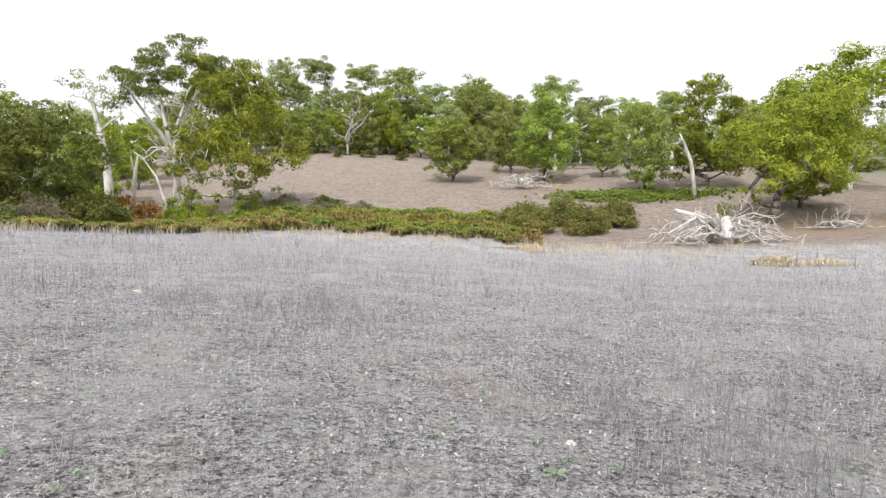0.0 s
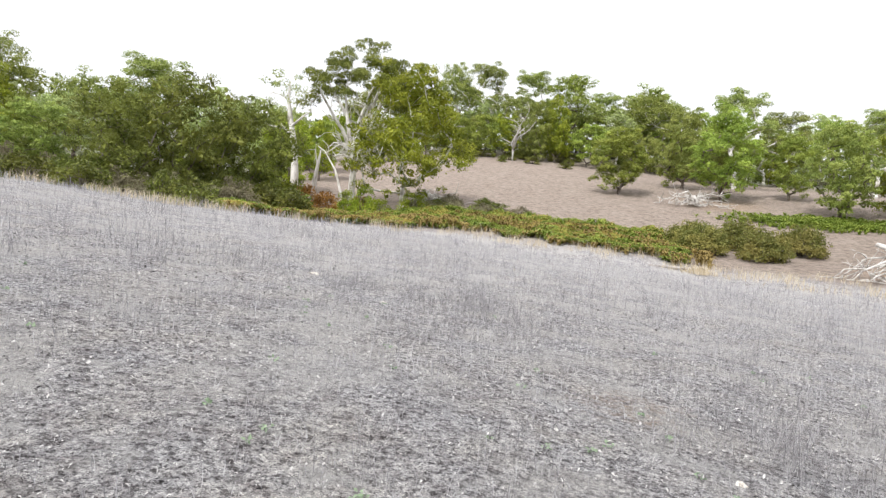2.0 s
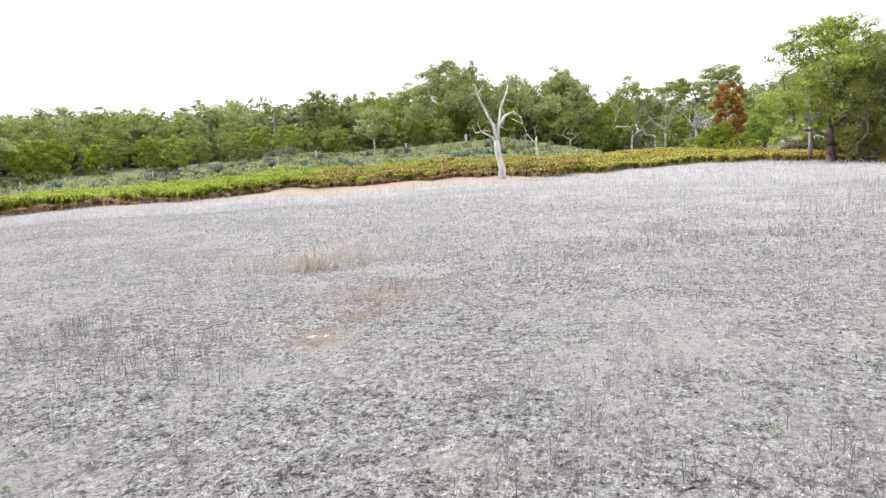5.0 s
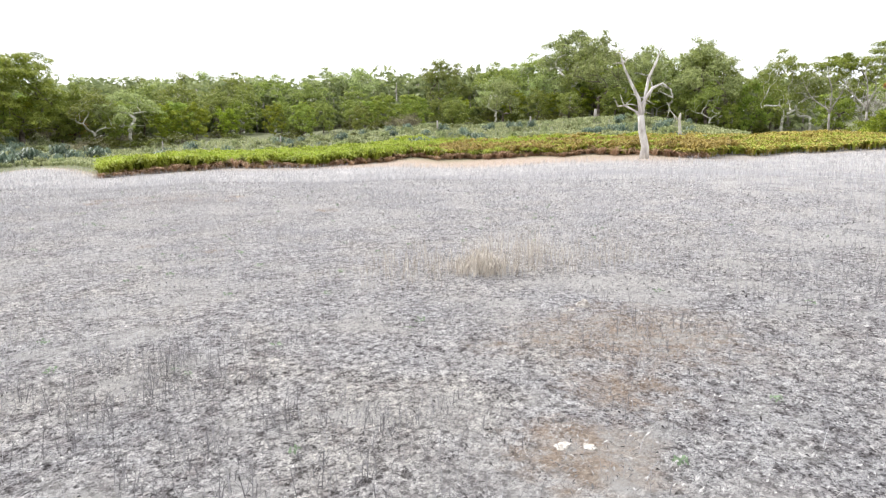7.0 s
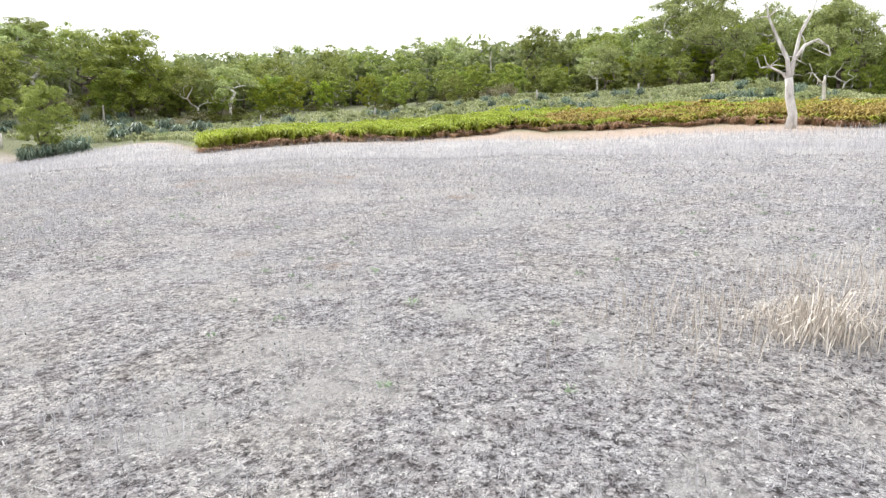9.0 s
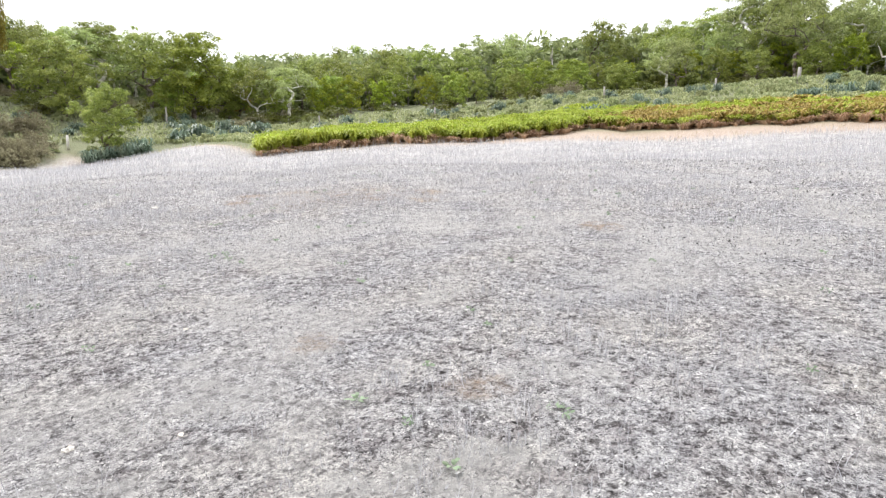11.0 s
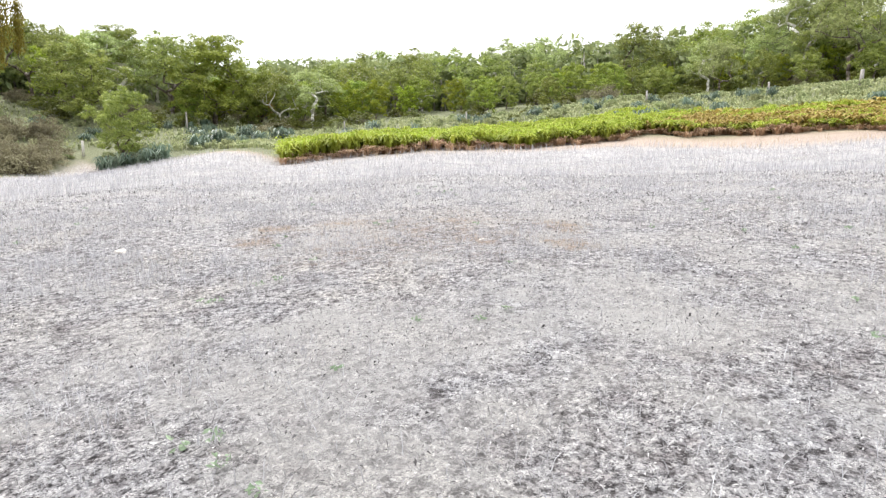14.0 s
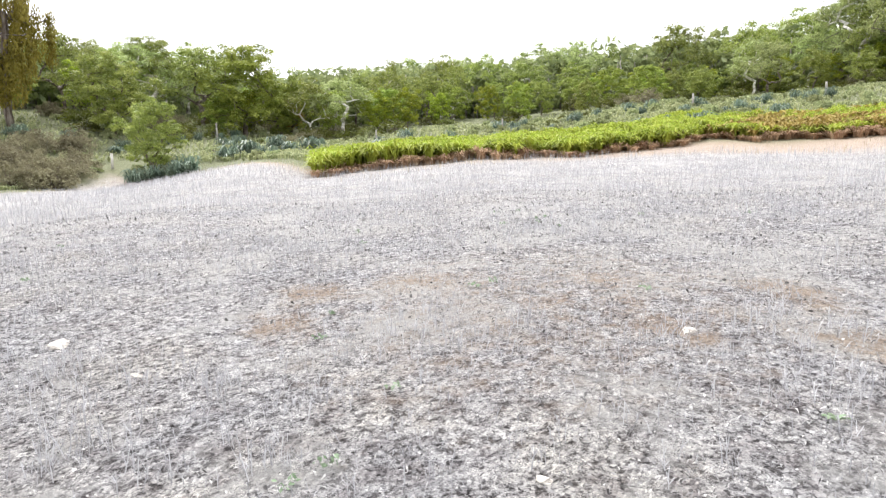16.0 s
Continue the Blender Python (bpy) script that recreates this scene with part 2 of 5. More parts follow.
STRAW_RICH = straw_material("rich_golden_straw", (0.38, 0.31, 0.2), (0.58, 0.49, 0.35), (0.74, 0.66, 0.51))
WEED_GREEN = leaf_material("small_weed_green", (0.12, 0.17, 0.10), (0.22, 0.29, 0.185), (0.36, 0.43, 0.30), 0.7)
STONE = stone_material()
CLAY = straw_material("ochre_clay", (0.12, 0.098, 0.07), (0.20, 0.165, 0.12), (0.30, 0.26, 0.20))

# Ground heights at 35, 50, 80 and 120 m from the start, by bearing (degrees to the left of the first view).
RELIEF = {
    -90: (-1.5, -1.2, 0.5, 5), -60: (-1.2, 0.8, 4, 9), -37: (-0.6, 1.3, 5, 10), -24: (-0.5, 1.3, 7.6, 12.5),
    -12: (-0.4, 1.6, 8, 13.5), 0: (0.05, 2.4, 8.3, 17), 13: (0.5, 2.6, 8.4, 17), 23: (0.8, 1.5, 6, 14),
    36: (1.15, 1.5, 3.2, 8), 50: (1.65, 2.2, 3.8, 8), 72: (2.0, 2.9, 5.6, 10), 93: (2.2, 3.4, 7.4, 10.5),
    103: (2.3, 3.7, 8.3, 14), 120: (1.9, 2.9, 7.0, 12.3), 134: (1.6, 2.6, 4.9, 9.6), 146: (1.3, 2.0, 3.4, 7.0),
    159: (0.7, 0.6, 0.2, 9), 175: (0.3, 0.2, 0.6, 10), 225: (-1.0, -1.3, -1.0, 1),
}
BEARINGS = np.array(sorted(RELIEF) + [270.0])
RINGS = np.array([35.0, 50.0, 80.0, 120.0])
HEIGHTS = np.array([RELIEF[b] for b in sorted(RELIEF)] + [RELIEF[-90]])


def ease(a, b, v):
    u = np.clip((v - a) / (b - a), 0, 1)
    return u * u * (3 - 2 * u)


def bearing(x, y):
    return (np.degrees(np.arctan2(-np.asarray(x, float), np.asarray(y, float))) + 90) % 360 - 90


def lumps(x, y, size, seed=0.0):
    """Smooth noise in -1..1 from crossed waves."""
    a = np.sin(x / size * 1.7 + 1.3 * np.sin(y / size * 1.1 + seed) + seed * 2.1)
    b = np.sin(y / size * 1.9 + 1.7 * np.sin(x / size * 0.9 - seed) + seed * 1.3)
    c = np.sin((x + y) / size * 2.9 + seed) * np.sin((x - y) / size * 3.1 - seed)
    return (a * b + 0.5 * c) / 1.5


def ground_z(x, y):
    """Height of the ground sheet."""
    x, y = np.asarray(x, float), np.asarray(y, float)
    r, az = np.hypot(x, y), bearing(x, y)
    k = np.clip(np.searchsorted(BEARINGS, az, "right") - 1, 0, len(BEARINGS) - 2)
    w = ease(0, 1, (az - BEARINGS[k]) / (BEARINGS[k + 1] - BEARINGS[k]))
    ring = HEIGHTS[k] * (1 - w)[..., None] + HEIGHTS[k + 1] * w[..., None]
    plane = np.where(x < 0, -0.0612 * x, -0.0612 * x / (1 + np.maximum(x, 0) / 14))
    z = plane + (ring[..., 0] - np.where(r > 0, plane, 0)) * ease(14, 35, r)
    for i in range(3):
        u = np.clip((r - RINGS[i]) / (RINGS[i + 1] - RINGS[i]), 0, 1)
        z = z + (ring[..., i + 1] - ring[..., i]) * u
    z = z + 0.12 * np.clip(r - 120, 0, 160) + 0.03 * np.clip(r - 280, 0, 600)
    z = z + 50 * np.exp(-((az - 67.5) / 13) ** 2 - ((r - 390) / 130) ** 2)
    z = z + 0.02 * lumps(x, y, 1.3, 2.0) * (r < 3000) + 0.05 * lumps(x, y, 6.0, 1.0) * ease(6, 30, r)
    return z + 0.5 * lumps(x, y, 25.0, 3.0) * ease(60, 110, r)


# ---- helpers for meshes ----
def mesh_of(name, verts, loops, sizes, mat, smooth=False):
    """A mesh from arrays: verts (n, 3), flat corner indices and the size of each face."""
    verts, loops, sizes = np.asarray(verts, np.float32), np.asarray(loops, np.int32), np.asarray(sizes, np.int32)
    me = bpy.data.meshes.new(name)
    me.vertices.add(len(verts))
    me.vertices.foreach_set("co", verts.ravel())
    me.loops.add(len(loops))
    me.loops.foreach_set("vertex_index", loops)
    me.polygons.add(len(sizes))
    me.polygons.foreach_set("loop_start", np.concatenate(([0], np.cumsum(sizes)[:-1])).astype(np.int32))
    me.polygons.foreach_set("loop_total", sizes)
    me.polygons.foreach_set("use_smooth", np.full(len(sizes), smooth))
    me.update(calc_edges=True)
    me.materials.append(mat)
    return me


class Shape:
    """Collects faces for one mesh."""

    def __init__(self):
        self.v, self.l, self.s, self.n = [], [], [], 0

    def add(self, verts, faces):
        for f in faces:
            self.l.extend(i + self.n for i in f)
            self.s.append(len(f))
        self.v.append(np.asarray(verts, float).reshape(-1, 3))
        self.n += len(self.v[-1])

    def tube(self, points, radii, sides=6, rng=None):
        """A tapered, slightly knotty tube along points."""
        pts = np.asarray(points, float)
        ring, faces = [], []
        for i, p in enumerate(pts):
            d = pts[min(i + 1, len(pts) - 1)] - pts[max(i - 1, 0)]
            d = d / (np.linalg.norm(d) + 1e-9)
            a = np.cross(d, (0.31, 0.95, 0.1) if abs(d[1]) < 0.9 else (1, 0, 0))
            a = a / np.linalg.norm(a)
            b = np.cross(d, a)
            for k in range(sides):
                w = 2 * math.pi * k / sides
                q = radii[i] * (1 + (0.12 * rng.standard_normal() if rng is not None else 0))
                ring.append(p + q * (math.cos(w) * a + math.sin(w) * b))
        for i in range(len(pts) - 1):
            for k in range(sides):
                j = (k + 1) % sides
                faces.append((i * sides + k, i * sides + j, (i + 1) * sides + j, (i + 1) * sides + k))
        faces.append(tuple(range(sides - 1, -1, -1)))
        faces.append(tuple((len(pts) - 1) * sides + k for k in range(sides)))
        self.add(ring, faces)

    def mesh(self, name, mat, smooth=True):
        return mesh_of(name, np.concatenate(self.v), self.l, self.s, mat, smooth)


def part(name, me, parent, label=""):
    ob = new(name, me)
    ob.parent = parent
    return tagged(ob, label)


def thing(name, label, category, group="", kind=""):
    return tagged(new(name), label, category, group, kind)


def spot(x, y, sink=0.0):
    return float(x), float(y), float(ground_z(x, y)) - sink


def unit(v):
    return v / (np.linalg.norm(v, axis=-1, keepdims=True) + 1e-9)


def leaf_quads(rng, centres, count, radius, length, width, droop=0.7, flat=0.65):
    """Leaf sprays: small diamonds scattered round each centre."""
    c = np.repeat(np.asarray(centres, float), count, axis=0)
    size = np.repeat(rng.uniform(0.7, 1.25, len(centres)) * radius, count)[:, None]
    off = unit(rng.standard_normal((len(c), 3))) * rng.uniform(0.25, 1, (len(c), 1)) ** 0.5
    off[:, 2] *= flat
    p = c + off * size
    a = unit(rng.standard_normal((len(c), 3)) * (1, 1, 0.6) + off * 0.5 - np.array((0, 0, droop)))
    nrm = unit(off + rng.standard_normal((len(c), 3)) * 0.7 + np.array((0, 0, 0.5)))
    b = unit(np.cross(a, nrm))
    ln = rng.uniform(0.6, 1.3, (len(c), 1)) * length / 2
    wd = rng.uniform(0.6, 1.3, (len(c), 1)) * width / 2
    bend = nrm * wd * 0.35
    return np.stack((p - a * ln, p - b * wd + bend, p + a * ln, p + b * wd + bend), 1).reshape(-1, 3)


def quad_mesh(name, verts, mat):
    return mesh_of(name, verts, np.arange(len(verts)), np.full(len(verts) // 4, 4), mat)


# ---- the ground sheet ----
EDGE_AT = np.array([-90, -60, -37, -24, -12, 0, 13, 22, 35, 50, 62, 72, 80, 90, 102, 112, 124, 135, 144, 150, 158, 166, 180, 270])
EDGE_R = np.array([46, 46, 44, 39, 38, 39, 39, 37, 32, 34, 46, 58, 66, 60, 49, 52, 54, 50, 46, 72, 84, 60, 60, 46])
SOIL = [(-6.9, 1.2, 0.5, 0.8), (-6.6, 3.0, 0.2, 0.9), (-7.6, -4.4, 0.5, 0.6), (-8.5, -4.4, 0.5, 0.5), (-14.9, -19.0, 0.3, 1.0), (-15.7, -18.6, 0.6, 0.6),
        (-16.5, -17.5, 0.3, 0.8), (-16.8, -16.2, 0.32, 0.95), (-15.6, -16.4, 0.18, 1.0), (-16.0, -15.6, 0.3, 0.8), (-14.3, -18.5, 0.15, 0.9), (-11.1, -10.7, 0.2, 0.55),
        (-9.2, -5.1, 0.4, 0.5), (-8.8, -5.4, 0.3, 0.4), (-7.7, -4.5, 0.4, 0.6), (0.3, 5.4, 0.8, 0.4), (-15.7, -17.4, 2.6, 0.36), (-9.6, -4.6, 1.2, 0.5), (-3.8, 0.6, 0.25, 0.6), (-11.0, -12.0, 0.25, 0.5), (-15.6, -12.3, 0.4, 0.6), (25, 45, 6.0, 1.0), (29, 44, 5.0, 0.9), (18, 42, 4.0, 0.8), (11, 69, 5.0, 0.8)]


def edge_of(az):
    return np.interp(az, EDGE_AT, EDGE_R)


def build_ground():
    rings = np.concatenate(([0.0], 0.3 * 1.027 ** np.arange(325)))
    turns = 440
    ang = np.arange(turns) * 2 * math.pi / turns
    cx, cy = -6.0, -6.5
    x = cx + rings[1:, None] * np.cos(ang)
    y = cy + rings[1:, None] * np.sin(ang)
    x, y = np.concatenate(([cx], x.ravel())), np.concatenate(([cy], y.ravel()))
    verts = np.stack((x, y, ground_z(x, y)), 1)
    k = np.arange(turns)
    fan = np.stack((np.zeros(turns, int), 1 + k, 1 + (k + 1) % turns), 1)
    i = np.arange(len(rings) - 2)[:, None] * turns + 1
    quads = np.stack((i + k, i + turns + k, i + turns + (k + 1) % turns, i + (k + 1) % turns), -1).reshape(-1, 4)
    me = mesh_of("ground", verts, np.concatenate((fan.ravel(), quads.ravel())), np.concatenate((np.full(turns, 3), np.full(len(quads), 4))), GROUND, True)
    az, r = bearing(x, y), np.hypot(x, y)
    e = edge_of(az) + 1.5 * lumps(x, y, 5, 0.4)
    out = ease(-1.0, 2.5, r - e)
    bare = out * ease(-95, -70, az) * (1 - ease(26, 40, az)) * (1 - ease(100, 135, r))
    herb = out * np.maximum(ease(30, 45, az), ease(95, 125, r)) * (1 - ease(175, 200, az))
    bank = np.exp(-((r - e + 0.5) / 3.6) ** 2) * ease(98, 104, az) * (1 - ease(126, 142, az)) + 0.6 * np.exp(-((r - e) / 2.0) ** 2) * ease(40, 60, az) * (1 - ease(156, 160, az)) + 0.2 * np.exp(-((r - e + 2.0) / 5.0) ** 2) * ease(143, 147, az) * (1 - ease(172, 178, az))
    col = np.stack((np.clip(bank, 0, 1), np.clip(bare, 0, 1), herb, np.ones_like(x)), 1)
    a = me.attributes.new("zone", "FLOAT_COLOR", "POINT")
    a.data.foreach_set("color", col.astype(np.float32).ravel())
    s = np.zeros_like(x)
    for px, py, w, amount in SOIL:
        w = max(0.16, 0.62 * w)
        s = np.maximum(s, amount * np.exp(-((x - px) ** 2 + (y - py) ** 2) / (2 * w * w)))
    b = me.attributes.new("soil", "FLOAT", "POINT")
    b.data.foreach_set("value", s.astype(np.float32))
    ob = new("ground", me)
    tagged(ob, "grey dry paddock rising to bare brown and grassy slopes", "ground", kind="structure")


build_ground()


# ---- trees ----
def skeleton(rng, ends, stem, base_r):
    """Nodes and parents of limbs that reach the ends from the stem, each from the nearest node below it."""
    pos, par = [np.asarray(p, float) for p in stem], [-1] + list(range(len(stem) - 1))
    first = max(1, len(stem) // 2)
    order = np.argsort([np.linalg.norm(e - stem[-1]) for e in ends])
    tips = []
    for i in order:
        e = ends[i]
        arr = np.array(pos)
        d = np.linalg.norm(arr - e, axis=1) + 1.2 * np.maximum(0, arr[:, 2] - e[2] + 0.15 * np.linalg.norm(arr[:, :2] - e[:2], axis=1))
        d[:first] += 50
        j = int(np.argmin(d))
        p, gap = arr[j], e - arr[j]
        steps = max(1, min(4, int(np.linalg.norm(gap) / 0.9)))
        for s in range(1, steps + 1):
            q = p + gap * s / steps
            q[2] += 0.12 * np.linalg.norm(gap) * math.sin(math.pi * s / steps) * rng.uniform(-0.6, 1.0)
            if s < steps:
                q[:2] += rng.standard_normal(2) * 0.07 * np.linalg.norm(gap)
            pos.append(q)
            par.append(j)
            j = len(pos) - 1
        tips.append(j)
    flow = np.zeros(len(pos))
    flow[tips] = 1
    for i in range(len(pos) - 1, 0, -1):
        flow[par[i]] += flow[i]
    rad = base_r * (flow / max(1, flow[0])) ** 0.58
    return np.array(pos), par, np.maximum(rad, base_r * 0.04)


def limbs(rng, pos, par, rad, thin=0.012, plain=False):
    sh = Shape()
    for i in range(1, len(pos)):
        p = par[i]
        r0, r1 = max(thin, rad[p] if par[p] == p - 1 and i == p + 1 else min(rad[p], rad[i] * 1.25)), max(thin, rad[i])
        if plain and r0 < 0.1:
            sh.tube((pos[p], pos[i]), (r0, r1), 3)
            continue
        mid = (pos[p] + pos[i]) / 2 + rng.standard_normal(3) * 0.04 * np.linalg.norm(pos[i] - pos[p])
        sh.tube((pos[p], mid, pos[i]), (r0, (r0 + r1) / 2, r1), 7 if r0 > 0.12 else 5 if r0 > 0.04 else 3, rng if r0 > 0.06 else None)
    return sh


def crown_pads(rng, style, height, width, few=False, skirt=None):
    """Domed leaf pads of a crown: centres and radii."""
    lobes = []
    if style in ("round", "dense"):
        count = 14 if few else 18 if style == "round" else 22
        low = skirt if skirt is not None else 0.14 if style == "round" else 0.1
        for k in range(count):
            up = 1 - 2 * (k + 0.5) / count
            w = k * 2.4 + rng.uniform(-0.35, 0.35)
            flat = math.sqrt(max(0.3 if up < 0 else 0.06, 1 - up * up)) * rng.uniform(0.62, 1.0)
            size = width * rng.uniform(0.12, 0.2)
            lobes.append((np.array((math.cos(w) * flat * width * 0.37, math.sin(w) * flat * width * 0.37, height * (low + (0.9 - low) * (0.5 + 0.5 * up)))), size))
    else:
        count, low, lobe = {"tall": (21, 0.14, 0.165), "umbrella": (14, 0.6, 0.16), "open": (15, 0.34, 0.145)}[style]
        for k in range(count):
            w, s = k * 2.4 + rng.uniform(-0.5, 0.5), math.sqrt((k + 0.4) / count)
            top = height * (0.92 - (0.92 - low) * s ** 1.7 * rng.uniform(0.35, 1.0))
            lobes.append((np.array((math.cos(w) * s * width * 0.38, math.sin(w) * s * width * 0.38, top)), width * lobe * rng.uniform(0.7, 1.25)))
    centres, radii = [], []
    for c, size in lobes:
        centres.append(c)
        radii.append(size * 0.68)
        for _ in range(4 if few else 7):
            d = unit(rng.standard_normal(3) + (0, 0, 0.3))
            centres.append(c + d * size * rng.uniform(0.65, 1.2) * (1, 1, 0.8))
            radii.append(size * rng.uniform(0.26, 0.52))
    return np.array(centres), np.array(radii)


def pad_leaves(rng, centres, radii, total, length, width, droop=0.45, core=True):
    """Leaves over the tops and sides of domed pads, with coarse leaves inside that shade them."""
    counts = np.maximum(8, (total * radii ** 2 / (radii ** 2).sum()).astype(int))
    c, r = np.repeat(centres, counts, axis=0), np.repeat(radii, counts)[:, None]
    n = len(c)
    d = unit(rng.standard_normal((n, 3)))
    d[:, 2] = np.where((d[:, 2] < -0.15) & (rng.random(n) < 0.75), -d[:, 2], d[:, 2])
    p = c + d * r * rng.uniform(0.62, 1.08, (n, 1)) * (1, 1, 0.72)
    nrm = unit(d * (1, 1, 1.3) + rng.standard_normal((n, 3)) * 0.5 + (0, 0, 0.2))
    a = unit(np.cross(nrm, rng.standard_normal((n, 3))) - np.array((0, 0, droop)))
    b = unit(np.cross(a, nrm))
    ln, wd = rng.uniform(0.6, 1.3, (n, 1)) * length / 2, rng.uniform(0.6, 1.3, (n, 1)) * width / 2
    bend = nrm * wd * 0.35
    v = np.stack((p - a * ln, p - b * wd + bend, p + a * ln, p + b * wd + bend), 1).reshape(-1, 3)
    if not core:
        return v
    inner = leaf_quads(rng, centres - np.stack((0 * radii, 0 * radii, radii * 0.1), 1), 5, float(np.mean(radii)) * 0.55, float(np.mean(radii)) * 0.75, float(np.mean(radii)) * 0.45)
    return np.concatenate((v, inner))


def make_tree(name, seed, style, height, width, leaf, bark, label, group, leaves=42, spray=(0.42, 0.17), base_r=None, lean=(0, 0), few=False, skirt=None, low_pads=0):
    rng = np.random.default_rng(seed)
    ends, radii = crown_pads(rng, style, height, width, few, skirt)
    for _ in range(low_pads):
        w, q = rng.uniform(0, 6.28), rng.uniform(0.1, 0.36) * width
        ends = np.concatenate((ends, [(math.cos(w) * q, math.sin(w) * q, rng.uniform(0.06, 0.36) * height)]))
        radii = np.append(radii, rng.uniform(0.35, 0.85))
    ends[:, :2] += np.array(lean) * (ends[:, 2:] / height)
    ends[:, 2] = np.maximum(ends[:, 2], radii * 0.7 + 0.1)
    base_r = base_r or 0.014 * height + 0.05
    fork = {"round": 0.1, "dense": 0.12, "tall": 0.24, "umbrella": 0.4, "open": 0.26}[style] * height
    stem = [np.array((0, 0, -0.25))]
    for k in range(1, 5):
        u = k / 4
        stem.append(np.array((lean[0] * u * fork / height + rng.normal(0, 0.05) * fork * u, lean[1] * u * fork / height + rng.normal(0, 0.05) * fork * u, fork * u)))
    pos, par, rad = skeleton(rng, ends, stem, base_r)
    rad[0] *= 1.45
    root = thing(name, label, "tree", group)
    part("trunk", limbs(rng, pos, par, rad, plain=few).mesh("trunk", bark), root)
    part("crown", quad_mesh("crown", pad_leaves(rng, ends, radii, leaves * (64 if few else 115), *spray), leaf), root)
    root["nominal"] = (height, width)
    return root


def crooked(rng, start, way, length, steps, wild, rise):
    """A bent line of points that wanders and turns up."""
    pts, d = [np.asarray(start, float)], unit(np.asarray(way, float))
    for _ in range(steps):
        d = unit(d + rng.standard_normal(3) * wild + (0, 0, rise))
        pts.append(pts[-1] + d * length / steps * rng.uniform(0.75, 1.25))
    return pts


def bare_limbs(rng, fork, mains, spread, reach, thick, sides=5, wild=0.26):
    """Crooked main limbs with side branches and twigs: lines with their radii."""
    lines = []
    for k in range(mains):
        w = k * 2 * math.pi / mains + rng.uniform(-0.5, 0.5)
        lean = spread * rng.uniform(0.4, 1.2)
        main = crooked(rng, fork, (math.cos(w) * lean, math.sin(w) * lean, 1), reach * rng.uniform(0.7, 1.05), 7, wild, 0.1)
        lines.append((main, thick * np.linspace(0.75, 0.16, 8), 6))
        for _ in range(sides):
            i = int(rng.integers(1, 7))
            d = unit(rng.standard_normal(3) * (1, 1, 0.35) + (math.cos(w) * 0.5, math.sin(w) * 0.5, 0.35))
            side = crooked(rng, main[i], d, reach * rng.uniform(0.14, 0.36), 4, 0.38, 0.12)
            t = thick * (0.75 - 0.09 * i)
            lines.append((side, t * np.linspace(0.62, 0.12, 5), 4))
            for _ in range(4):
                j = int(rng.integers(1, 5))
                twig = crooked(rng, side[j], rng.standard_normal(3) + (0, 0, 0.5) + d, reach * rng.uniform(0.05, 0.13), 2, 0.4, 0.1)
                lines.append((twig, t * np.linspace(0.2, 0.06, 3), 3))
    return lines


def make_dead_tree(name, seed, height, width, label, group, wood=None, stem_share=0.2, mains=4, base_r=None, lean=(0, 0)):
    """A leafless gum: crooked limbs with side branches and twigs."""
    rng = np.random.default_rng(seed)
    base_r = base_r or 0.012 * height + 0.03
    fork = np.array((lean[0] * stem_share, lean[1] * stem_share, height * stem_share))
    lines = bare_limbs(rng, fork, mains, 0.5 * width / height * 1.6, height * 0.8, base_r, 6, 0.3)
    top = max(p[2] for pts, _, _ in lines for p in pts)
    sh = Shape()
    sh.tube(((0, 0, -0.25), fork * 0.5 + (0.06, 0.03, 0), fork), (base_r * 1.4, base_r, base_r * 0.85), 7, rng)
    for pts, radii, n in lines:
        pts = [np.array((p[0], p[1], fork[2] + (p[2] - fork[2]) * (height - fork[2]) / (top - fork[2]))) for p in pts]
        sh.tube(pts, np.maximum(radii, 0.009), n, rng if n > 4 else None)
    root = thing(name, label, "dead tree", group)
    part("trunk", sh.mesh("trunk", wood or DEAD_WOOD), root)
    root["nominal"] = (height, width)
    return root


def stand(ob, x, y, height, width, turn, sink=0.1):
    """A copy of a tree, at a place and of a size."""
    h, w = ob["nominal"]
    k = width / w
    return copy_thing(ob, pose(*spot(x, y, sink), 0, 0, turn) @ Matrix.Diagonal((k, k, height / h, 1)))


def settle(ob, x, y, turn=0, sink=0.1):
    ob.matrix_basis = pose(*spot(x, y, sink), 0, 0, turn)
    return ob


